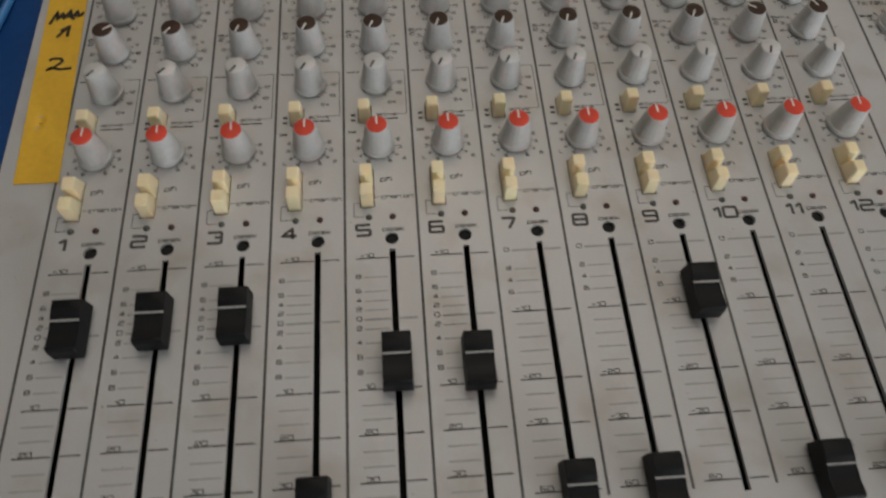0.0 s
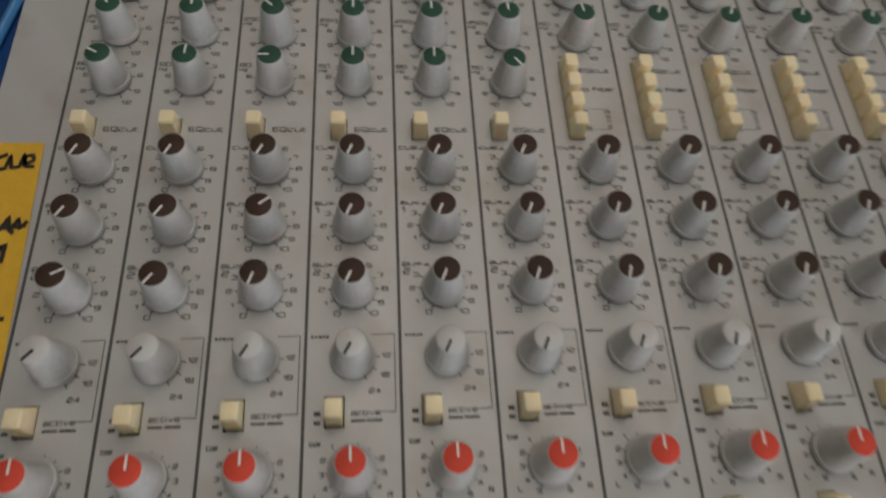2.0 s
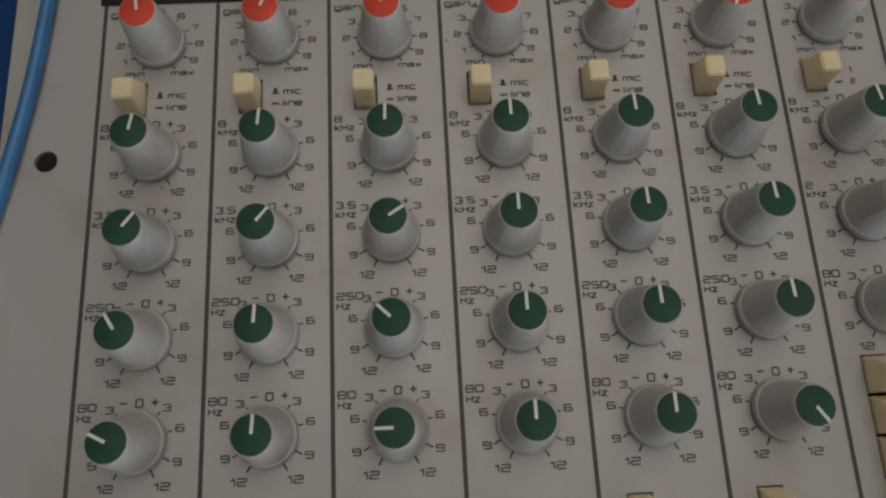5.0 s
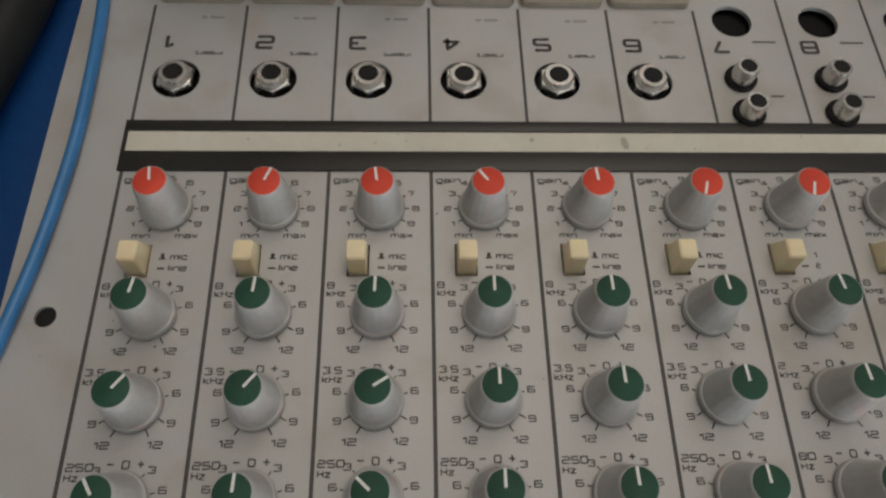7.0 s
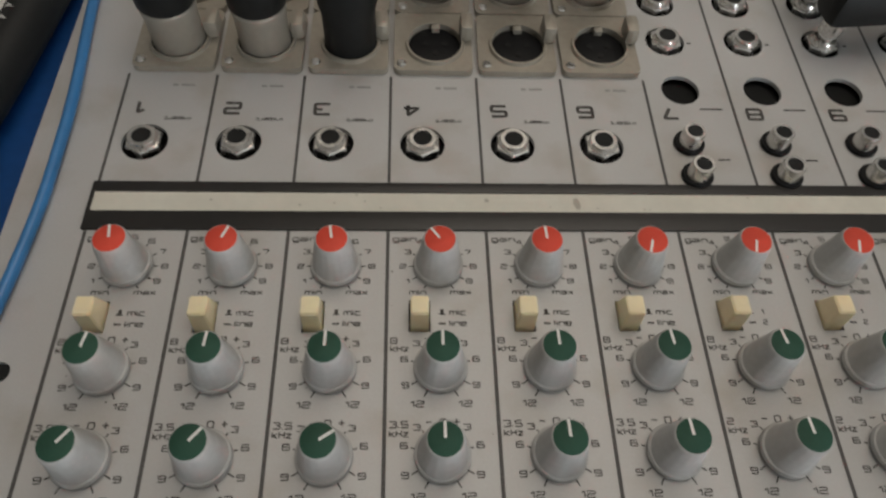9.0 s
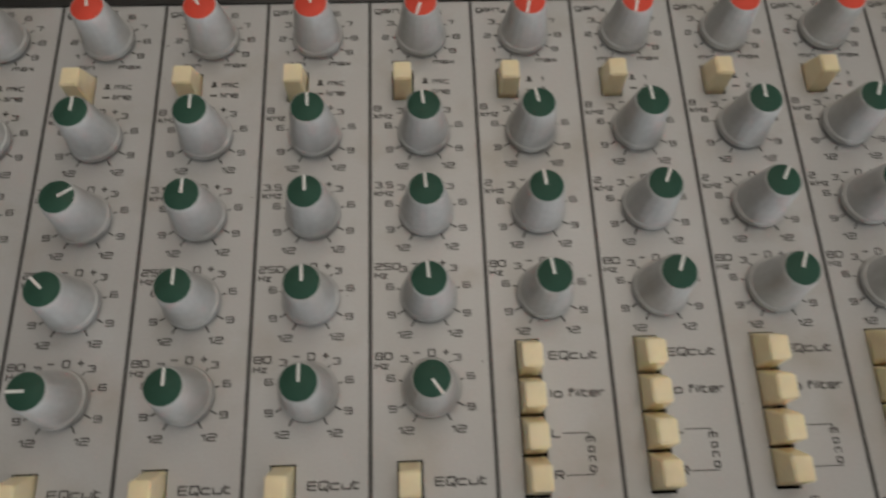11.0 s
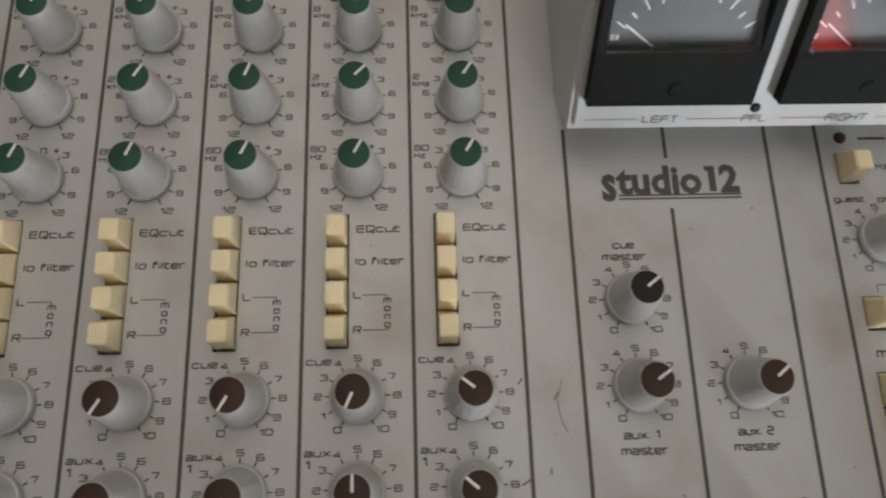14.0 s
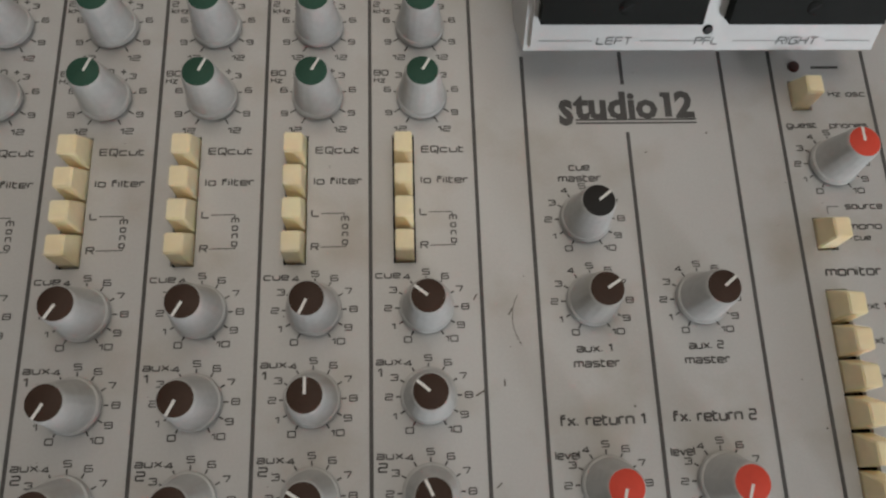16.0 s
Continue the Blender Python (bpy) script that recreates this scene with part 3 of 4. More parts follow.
for i, y in FADER_Y.items():
    f = child("fader_cap", fader_mesh, console, ((CH[i] + SLOT_DX) * MM, y * MM, 0), label="black fader cap with a white line")
    child("cap_line", line_mesh, f)
    child("fader_stem", stem_mesh, f)

# ---- printing ----
def ticks(p, x, y, angles, r0=7.0, r1=8.7, w=0.35):
    for a in angles:
        s, c = math.sin(radians(a)), math.cos(radians(a))
        p.line(x + r0 * s, y + r0 * c, x + r1 * s, y + r1 * c, w)


def dial_0_10(p, x, y, first="0", last="10", cap=1.45):
    for n in range(11):
        a = -150 + 30 * n
        s = first if n == 0 else last if n == 10 else str(n)
        p.text(s, x + 10.4 * math.sin(radians(a)) + (1.2 if n == 10 else 0) - (0.9 if n == 0 and len(s) > 1 else 0), y + 9.9 * math.cos(radians(a)), cap, 2.1 if len(s) < 3 else 1.7)
    ticks(p, x, y, range(-150, 151, 30), 7.3, 8.6, 0.42)


def dial_eq(p, x, y, name, unit):
    p.text(name, x - 13.7, y + 8.2, 1.6, 1.75, "l")
    p.text(unit, x - 13.7, y + 5.8, 1.5, 1.45, "l")
    p.text("0", x + 0.3, y + 8.7, 1.7, 1.5)
    p.line(x - 4.2, y + 8.8, x - 2.6, y + 8.8, 0.4)
    p.line(x + 3.1, y + 8.8, x + 4.7, y + 8.8, 0.4)
    p.line(x + 3.9, y + 8.0, x + 3.9, y + 9.6, 0.4)
    for s in (-1, 1):
        p.text("3", x + 6.6 * s, y + 7.4, 1.45, 2.0)
        p.text("6", x + 9.9 * s, y + 2.7, 1.45, 2.0)
        p.text("9", x + 9.6 * s, y - 4.8, 1.45, 2.0)
        p.text("12", x + 6.4 * s, y - 10.0, 1.55, 2.1)
    ticks(p, x, y, (-75, -38, 38, 75), 7.3, 8.4, 0.36)
    ticks(p, x, y, (-150, -120, 120, 150), 7.3, 9.2, 0.4)


def dial_print(draw, *args):
    q = Print()
    draw(q, *args)
    tagged(child("dial_scale", q.mesh("dial_scale", M_INK), console), kind="stuff")


def dial_balance(p, x, y):
    p.text("bal", x - 12.8, y + 8.0, 1.3, 1.4, "l")
    p.text("L", x - 10.3, y - 7.2, 1.5, 1.4)
    p.text("R", x + 11.0, y - 7.2, 1.5, 1.4)
    for n, a in zip("543212345", (-150, -122, -96, -70, -42, 70, 96, 122, 150)):
        p.text(n, x + 9.3 * math.sin(radians(a)), y + 9.3 * math.cos(radians(a)), 1.25)
    ticks(p, x, y, range(-150, 151, 27), 6.9, 8.1, 0.3)


def dial_pale(p, x, y):
    p.bars(x - 13.4, y + 7.0, (0.9, 0.8, 1.0, 0.7, 0.9), 0.9, 0.35)
    p.line(x + 6.0, y + 7.4, x + 13.2, y + 7.6, 0.3)
    p.line(x + 13.2, y + 7.6, x + 13.2, y - 17.6, 0.3)
    p.line(x + 13.2, y - 17.6, x + 9.0, y - 17.6, 0.3)
    for s, dx, dy in (("12", 10.4, 0.4), ("18", 9.9, -6.0), ("24", 6.8, -11.0)):
        p.text(s, x + dx, y + dy, 1.4)
    ticks(p, x, y, (90, 120, 150), 6.9, 8.6, 0.35)


def dial_send(p, x, y, name, num):
    dial_0_10(p, x, y)
    p.text(name, x - 13.6, y + 9.2, 1.7, 1.7, "l")
    if num:
        p.text(num, x - 13.2, y + 6.3, 2.0, 1.7, "l")


def dial_gain(p, x, y):
    dial_0_10(p, x, y, "min", "max", 1.4)
    p.text("gain", x - 13.4, y + 9.5, 1.6, 1.7, "l")


def channel_print(i):
    x, p = CH[i], Print()
    # fader scale
    big = ("10", "0", "10", "20", "30", "40") if i < 6 else ("0", "10", "20", "30", "40")
    sx0 = x - 10.7
    # heading
    p.text(str(i + 1), x - 7.5 if i < 9 else x - 5.2, 3.6, 4.9, 1.85, weight=0.26)
    p.text("peak", x + 4.8, 3.7, 1.6, span=8.8)
    p.line(x - 11.2, 9.9, x - 7.0, 9.9, 0.3)
    p.line(x - 11.2, 9.9, x - 11.2, 16.5, 0.3)
    p.line(x - 11.2, 16.5, x - 8.8, 16.5, 0.3)
    p.text("pfl", x + 2.7, 27.9, 1.9, span=4.8)
    p.line(x - 2.4, 19.3, x - 0.4, 19.3, 0.3)
    p.text("chan.on", x + 7.0, 19.2, 1.6, span=13.0)
    dial_print(dial_balance, x, ROW["R"])
    # switch beside it
    p.text("active", x + 4.0, 62.3, 1.5, span=9.0)
    p.bars(x - 0.6, 59.9, (4.4, 4.8), 0.8, 0.5)
    p.rect(x - 11.8, 61.6, x - 9.8, 63.0)
    p.rect(x - 11.8, 58.9, x - 9.8, 60.1)
    dial_print(dial_pale, x, ROW["W"])
    # auxiliary sends
    for row, name, num in (("D1", "cue", ""), ("D2", "aux.", "1"), ("D3", "aux.", "2")):
        dial_print(dial_send, x, ROW[row], name, num)
    # equaliser
    if i < 6:
        names = (("G4", "80", "Hz"), ("G3", "250", "Hz"), ("G2", "3.5", "kHz"), ("G1", "8", "kHz"))
        p.text("EQcut", x + 6.3, 167.7, 1.8, span=12.0)
    else:
        names = (("G3", "80", "Hz"), ("G2", "2", "kHz"), ("G1", "8", "kHz"))
        p.text("EQcut", x + 5.7, 196.7, 1.8, span=12.0)
        p.text("lo filter", x + 6.0, 187.3, 1.8, span=13.2)
        p.text("L", x - 0.2, 177.8, 1.8, 1.7)
        p.text("R", x - 0.2, 168.1, 1.8, 1.7)
        p.line(x + 1.3, 177.7, x + 7.8, 177.7, 0.25)
        p.line(x + 7.8, 177.7, x + 7.8, 176.9, 0.25)
        p.line(x + 1.3, 168.0, x + 8.3, 168.0, 0.25)
        p.line(x + 8.3, 168.0, x + 8.3, 168.6, 0.25)
        for n, c in enumerate("mono"):
            p.text(c, x + 8.0, 176.3 - 2.25 * n, 1.65, 1.3)
    for row, name, unit in names:
        dial_print(dial_eq, x, ROW[row], name, unit)
    # gain and input switch
    dial_print(dial_gain, x, ROW["A"])
    if i < 6:
        p.text("mic", x + 5.3, 277.0, 1.6, span=4.6)
        p.text("line", x + 5.3, 273.6, 1.6, span=4.8)
    else:
        p.text("1", x + 4.6, 277.0, 1.4, 1.3)
        p.text("2", x + 4.6, 273.6, 1.4, 1.3)
    p.rect(x + 0.3, 276.4, x + 1.3, 278.0)
    p.rect(x - 0.2, 276.2, x + 1.8, 276.6)
    p.rect(x - 0.2, 273.2, x + 1.8, 273.8)
    # socket section, printed to be read from behind
    p.text(str(i + 1), x - 7.9 if i < 9 else x - 5.6, 353.3, 4.6, 1.75, turn=180, weight=0.26)
    if i < 6:
        faded = Print()
        faded.bars(x + 0.6, 363.6, (1.8, 4.6), 1.0, 1.0)
        tagged(child("faded_print", faded.mesh("faded_print", M_INK_FAINT), console), kind="stuff")
        p.text("insert", x + 4.6, 348.5, 1.3, turn=180, span=8.6)
    else:
        p.bars(x + 3.0, 355.4, (8.0,), 0.7)
        p.bars(x + 4.4, 333.0, (4.2,), 0.7)
        p.bars(x + 3.4, 413.5, (4.0,), 0.7)
        p.bars(x + 5.0, 388.0, (1.6,), 0.8)
    tagged(child("channel_print", p.mesh("channel_print", M_INK), console, label="dark printed lettering and dial marks"), kind="stuff")
    # fader scale, in worn grey
    q = Print()
    if i < 6:
        long_y = ((-9.3, "+10"), (-63.0, "10"), (-79.6, "20"), (-96.0, "30"))
        short_y = ((-17.7, "8"), (-23.9, "6"), (-27.9, "4"), (-31.7, "2"), (-39.5, "2"), (-45.1, "4"), (-50.9, "6"), (-56.7, "8"), (-68.8, ""), (-74.0, ""), (-85.3, ""), (-90.6, ""), (-101.0, ""))
        faint_y = ((-35.6, "0"),)
    else:
        long_y = ((-35.7, "-10"), (-63.0, "-20"), (-79.8, "-30"), (-103.2, "60"))
        short_y = ((-17.5, "2"), (-22.7, "4"), (-27.9, "6"), (-41.0, ""), (-46.4, ""), (-51.9, ""), (-57.4, ""), (-68.6, ""), (-74.2, ""), (-85.5, ""), (-91.3, ""), (-97.2, ""))
        faint_y = ((-9.1, "0"),)
    gap0, gap1 = x + SLOT_DX - 1.6, x + SLOT_DX + 1.6
    d = Print()
    for y, s in long_y:
        d.rect(sx0, y - 0.28, gap0, y + 0.28)
        d.rect(gap1, y - 0.28, x + 12.6, y + 0.28)
        d.text(s, sx0 + 4.4, y + 1.2, 1.6, 1.9)
    for y, s in short_y:
        q.rect(sx0 + (2.9 if s else 1.2), y - 0.24, gap0 - 0.8, y + 0.24)
        if s:
            d.text(s, sx0 + 0.8, y + 0.5, 1.6, 1.9)
    for y, s in faint_y:
        q.rect(sx0 + 2.9, y - 0.4, gap0, y + 0.4)
        q.rect(gap1, y - 0.4, x + 12.6, y + 0.4)
        d.text(s, sx0 + 0.8, y + 0.5, 1.6, 1.9)
    tagged(child("fader_scale", d.mesh("fader_scale", M_LINE), console, label="worn printed fader scale"), kind="stuff")
    tagged(child("fader_scale_minor", q.mesh("fader_scale_minor", M_INK_FAINT), console, label="faded grey printed fader marks"), kind="stuff")


for i in range(12):
    channel_print(i)

# dividers between the strips
for k in range(13):
    p = Print(0.05)
    x = -15.0 + PITCH * k
    p.rect(x - 0.52, -105.5, x + 0.52, 304.4)
    if k < 7:
        p.rect(x - 0.48, 322.5, x + 0.48, 368.8)
    else:
        p.rect(x - 0.48, 322.5, x + 0.48, 432.8)
    child("strip_divider", p.mesh("strip_divider", M_LINE), console)
for x, y0, y1 in ((360.3, -105, 226.5), (390.3, 217.0, 228.0), (390.3, 20, 201.4), (421.0, 20, 228.0), (436.6, -105, 228.0), (466.2, -105, 228.0)):
    p = Print(0.05)
    p.rect(x - 0.55, y0, x + 0.55, y1)
    child("strip_divider", p.mesh("strip_divider", M_LINE), console)

# master section lettering
p = Print()
for x, y in ((375.2, 174.9), (375.2, 151.4), (405.4, 151.3), (375.2, 103.8), (405.4, 103.8), (450.3, 190.8)):
    dial_print(dial_0_10, x, y)
for s, x, y in (("cue", 374.9, 190.6), ("master", 374.8, 187.2), ("aux. 1", 374.6, 138.5), ("master", 375.0, 134.5), ("aux. 2", 405.3, 138.6), ("master", 405.2, 134.7)):
    p.text(s, x, y, 1.9, span=5.8 if s == "cue" else 9.4 if s[0] == "a" else 12.2)
p.text("fx. return 1", 375.2, 119.8, 2.5, span=22.0)
p.text("fx. return 2", 405.2, 120.0, 2.5, span=22.0)
p.text("level", 365.2, 111.2, 1.9, span=6.2)
p.text("level", 395.4, 111.2, 1.9, span=6.2)
p.bars(449.4, 222.4, (8.6,), 0.8)
p.text("Hz osc", 459.0, 213.4, 1.6, 1.6)
p.text("guest", 443.2, 203.2, 1.6, span=9.0)
p.text("phones", 457.6, 203.0, 1.6, span=11.5)
p.text("source", 457.2, 177.5, 1.7, span=11.0)
p.line(446.2, 177.4, 449.6, 177.4, 0.25)
p.line(446.2, 177.4, 446.2, 175.2, 0.25)
p.text("mono", 456.4, 171.4, 1.7, 1.7)
p.text("cue", 455.0, 168.0, 1.5, 1.4)
p.text("1", 450.7, 171.4, 1.5, 1.2)
p.rect(450.0, 167.7, 451.8, 168.3)
p.text("monitor", 450.4, 158.2, 2.3, span=16.0)
for n, s in enumerate(("ext 1", "ext 2", "ext 3", "aux 1", "aux 2", "cue", "mix")):
    p.text(s, 454.6, MON_Y[n], 1.6, 1.35)
tagged(child("master_print", p.mesh("master_print", M_INK), console, label="dark printed lettering and dial marks"), kind="stuff")
p = Print()
p.title("s", 372.5, 209.8, 11.0, span=4.3, bold=0.035)
p.title("tudio", 387.4, 210.2, 8.2, span=25.4, bold=0.038)
p.rect(402.2, 206.3, 404.3, 214.3)
p.poly([(401.2, 212.8), (402.2, 212.8), (402.2, 214.3), (401.2, 214.3)])
p.title("2", 408.3, 210.3, 7.9, span=5.8, bold=0.045)
p.rect(375.2, 205.2, 411.4, 205.75)
p.rect(375.2, 204.1, 411.4, 204.65)
child("title_print", p.mesh("title_print", M_LINE), console, label="large printed lettering with a double underline")

# ---- write-on strip in its dark channel ----
b = bmesh.new()
box(b, -0.0163, 0.351, 0.3045, 0.3112, 0.0, 0.0008, 0.0002)
box(b, -0.0163, 0.351, 0.3185, 0.3222, 0.0, 0.0008, 0.0002)
box(b, -0.0163, -0.0153, 0.3112, 0.3185, 0.0, 0.0007)
box(b, 0.350, 0.351, 0.3112, 0.3185, 0.0, 0.0007)
part("strip_channel", b, M_TRIM, console, "dark plastic channel of the write-on strip")
M_SMUDGE = material("grey_smudge", (0.45, 0.43, 0.37), 0.6, vary=0.1)
part("write_on_strip", box(bmesh.new(), -0.0152, 0.3498, 0.3113, 0.3184, 0.0001, 0.0003), M_LABELSTRIP, console, "cream write-on strip with dark smudges")
p = Print(0.36)
rnd = random.Random(4)
for k in range(16):
    p.disc(rnd.uniform(-10, 340), rnd.uniform(312, 318), rnd.choice((0.25, 0.3, 0.4)), 8)
p.poly([(133.4, 316.6), (133.2, 314.6), (134.0, 312.6), (135.0, 312.4), (135.6, 313.8), (135.2, 315.6), (134.6, 316.9)])
p.poly([(105.2, 316.3), (105.0, 315.5), (105.9, 315.0), (106.6, 315.8), (106.0, 316.5)])
tagged(child("smudge", p.mesh("smudge", M_SMUDGE), console), kind="stuff")

# ---- specks and scratches on the panel ----
p = Print(0.07)
for k in range(170):
    r = rnd.choice((0.12, 0.16, 0.2, 0.3))
    p.disc(rnd.uniform(-33, 500), rnd.uniform(-110, 300), r, 7)
for x, y, w, h, a in ((352.6, 149.0, 2.2, 0.5, 60), (350.0, 130.0, 0.4, 2.6, 0), (347.3, 104.5, 1.8, 0.5, 40), (343.4, 127.5, 2.6, 0.6, 30), (343.2, 153.2, 2.0, 0.5, 55), (395.0, 195.0, 0.6, 0.5, 0), (352.0, 139.5, 0.3, 0.3, 0)):
    s, c = math.sin(radians(a)), math.cos(radians(a))
    p.line(x - c * w / 2, y - s * w / 2, x + c * w / 2, y + s * w / 2, h * 0.7)
for k in range(8):
    a0, a1 = radians(150 + 8 * k), radians(158 + 8 * k)
    p.line(366 + 13 * math.cos(a0), 147 + 13 * math.sin(a0), 366 + 13 * math.cos(a1), 147 + 13 * math.sin(a1), 0.18)
tagged(child("panel_speck", p.mesh("panel_speck", M_DIRT), console, label="dark specks and scuffs"), kind="stuff")

# ---- meter housing: a sloping white shell that overhangs the panel, with two proud black meters ----
TILT = radians(58)
HX0, HX1, HY, HZ = 358.7, 460.4, 219.9, 12.9
FU = Vector((0, math.cos(TILT), math.sin(TILT)))
FN = Vector((0, -math.sin(TILT), math.cos(TILT)))


def on_face(x, s, out=0.0):
    return Vector((x * MM, HY * MM, HZ * MM)) + FU * (s * MM) + FN * (out * MM)


METERS = [(361.6, 405.9), (413.2, 456.6)]
W0, W1, S1 = 10.2, 53.0, 60.0
b = bmesh.new()
top_y, top_z = on_face(0, S1).y, on_face(0, S1).z
outline = [(0.2376, 0.0005), (HY * MM, HZ * MM), (top_y, top_z), (0.300, top_z), (0.300, 0.0005)]
left = [b.verts.new((HX0 * MM, y, z)) for y, z in outline]
right = [b.verts.new((HX1 * MM, y, z)) for y, z in outline]
for k in range(len(outline)):
    m = (k + 1) % len(outline)
    b.faces.new((left[k], left[m], right[m], right[k]))
b.faces.new(left[::-1])
b.faces.new(right)
bmesh.ops.recalc_face_normals(b, faces=b.faces)
bmesh.ops.bevel(b, geom=[e for e in b.edges if min(v.co.z for v in e.verts) > 0.002 and e.calc_face_angle(0) > 0.3], offset=0.0016, segments=5, affect="EDGES")
housing = part("meter_housing", b, M_HOUSING, console, "off-white sloping meter housing overhanging the panel")


def face_box(b, x0, x1, s0, s1, d0, d1):
    """A block on the sloping face."""
    c = [on_face(x, s, d) for d in (d0, d1) for x, s in ((x0, s0), (x1, s0), (x1, s1), (x0, s1))]
    v = [b.verts.new(q) for q in c]
    for f in ((3, 2, 1, 0), (4, 5, 6, 7), (0, 1, 5, 4), (1, 2, 6, 5), (2, 3, 7, 6), (3, 0, 4, 7)):
        b.faces.new([v[i] for i in f])
    return b


def face_print(name, mat, parent, p, out):
    me = p.mesh(name, mat)
    for v in me.vertices:
        v.co = on_face(v.co.x / MM, v.co.y / MM, out + v.co.z / MM)
    return child(name, me, parent)


p = Print()
for s, x in (("LEFT", 383.6), ("PFL", 410.0), ("RIGHT", 436.0)):
    p.text(s, x, 3.6, 2.0, slant=0.25 if s == "RIGHT" else 0.1, span=9.6 if s == "LEFT" else 6.6 if s == "PFL" else 11.4, weight=0.2)
for x0, x1 in ((362.5, 377.5), (391, 406.5), (417.5, 430.5), (444.5, 457.5)):
    p.rect(x0, 3.5, x1, 3.7)
face_print("housing_print", M_INK_WORN, housing, p, 0.06)
b = bmesh.new()
lathe(b, [(0.0014, -0.001), (0.0014, 0.0003), (0.0010, 0.0007)], 16)
bmesh.ops.transform(b, matrix=Matrix.Translation(on_face(409.5, 6.9)) @ Matrix.Rotation(TILT, 4, "X"), verts=b.verts)
part("indicator", b, M_BLACK, housing, "unlit dark indicator lamp")
PROUD, COVER_TOP, BEZEL = 4.2, 25.3, 2.5
for a, c in METERS:
    b = bmesh.new()
    face_box(b, a, a + BEZEL, COVER_TOP + 0.05, W1, 0.05, PROUD)
    face_box(b, c - BEZEL, c, COVER_TOP + 0.05, W1, 0.05, PROUD)
    face_box(b, a + BEZEL + 0.01, c - BEZEL - 0.01, W1 - 3, W1, 0.05, PROUD)
    meter = part("vu_meter", b, M_METERBLACK, console, "proud black level meter with a charcoal dial", False)
    cx = (a + c) / 2
    x0, x1 = a + BEZEL + 0.03, c - BEZEL - 0.03
    part("cover", face_box(bmesh.new(), a, c, W0, COVER_TOP, 0.05, PROUD), M_METERCOVER, meter, "charcoal plastic cover", False)
    part("dial", face_box(bmesh.new(), x0, x1, COVER_TOP + 0.05, W1 - 3.05, 0.03, 0.15), M_DIAL, meter, smooth=False)
    pane = bmesh.new()
    lo, hi = COVER_TOP + 0.05, W1 - 3.05
    fall = math.tan(radians(GLASS_LEAN)) * (hi - lo)
    corner = [pane.verts.new(on_face(x, s, d)) for t in (0.0, 0.5) for x, s, d in ((x0, lo, PROUD - 0.2 - t), (x1, lo, PROUD - 0.2 - t), (x1, hi, PROUD - 0.2 - t - fall), (x0, hi, PROUD - 0.2 - t - fall))]
    for f in ((0, 1, 2, 3), (7, 6, 5, 4), (4, 5, 1, 0), (5, 6, 2, 1), (6, 7, 3, 2), (7, 4, 0, 3)):
        pane.faces.new([corner[i] for i in f])
    part("glass", pane, M_GLASS, meter, "clear glass", False).visible_shadow = False
    p = Print()
    for n in range(11):
        an = radians(-54 + 108 * n / 10)
        r0, r1 = 18.6, (21.6 if n % 2 == 0 else 20.6)
        p.line(cx + 0.4 + r0 * math.sin(an), 19.0 + r0 * math.cos(an), cx + 0.4 + r1 * math.sin(an), 19.0 + r1 * math.cos(an), 0.42)
    p.bars(cx - 18.0, 27.6, (0.8, 0.8), 1.5, 0.4)
    face_print("dial_marks", M_DIALWHITE, meter, p, 0.2)
    p = Print()
    p.line(cx - 5.6, COVER_TOP - 1.0, cx - 15.0, 31.2, 0.5)
    face_print("needle", M_DIALWHITE, meter, p, 0.75)
    b = bmesh.new()
    lathe(b, [(0.0022, -0.0004), (0.0021, 0.00015), (0.0014, 0.0004)], 20)
    bmesh.ops.transform(b, matrix=Matrix.Translation(on_face(cx + 0.4, 15.0, PROUD)) @ Matrix.Rotation(TILT, 4, "X"), verts=b.verts)
    screw = part("zero_screw", b, M_METERCOVER, meter)
    slot = bmesh.new()
    box(slot, -0.0017, 0.0017, -0.0003, 0.0003, 0.0002, 0.00046)
    bmesh.ops.transform(slot, matrix=Matrix.Translation(on_face(cx + 0.4, 15.0, PROUD)) @ Matrix.Rotation(TILT, 4, "X") @ Matrix.Rotation(radians(35), 4, "Z"), verts=slot.verts)
    part("slot", slot, M_METERBLACK, screw, smooth=False)

# ---- sockets ----
def hex_nut(b, r, z0, z1):
    lathe(b, [(r, z0), (r, z1 - 0.0003), (r * 0.93, z1)], 6)


nut = bmesh.new()
hex_nut(nut, 0.0062, -0.0040, 0.0014)
NUT_BIG = mesh_of("nut", nut, M_NICKEL)
nut = bmesh.new()
lathe(nut, [(0.0049, -0.004), (0.0049, 0.0022), (0.0043, 0.0034), (0.0031, 0.0034), (0.0029, -0.003)], 28)
BUSH = mesh_of("bush", nut, M_NICKEL)
HOLE = mesh_of("hole", lathe(bmesh.new(), [(0.0031, -0.002), (0.0031, 0.00325)], 20), M_DARK, False)
WASHER = mesh_of("washer", lathe(bmesh.new(), [(0.0078, -0.0075), (0.0078, -0.0042)], 28), M_BLACK, False)


def jack_socket(x, y, scale=1.0, turn=0):
    j = child("jack_socket", NUT_BIG, console, (x * MM, y * MM, 0), turn, "nickel-plated jack socket")
    j.scale = (scale, scale, 1)
    child("bush", BUSH, j)
    child("hole", HOLE, j)
    child("washer", WASHER, j)


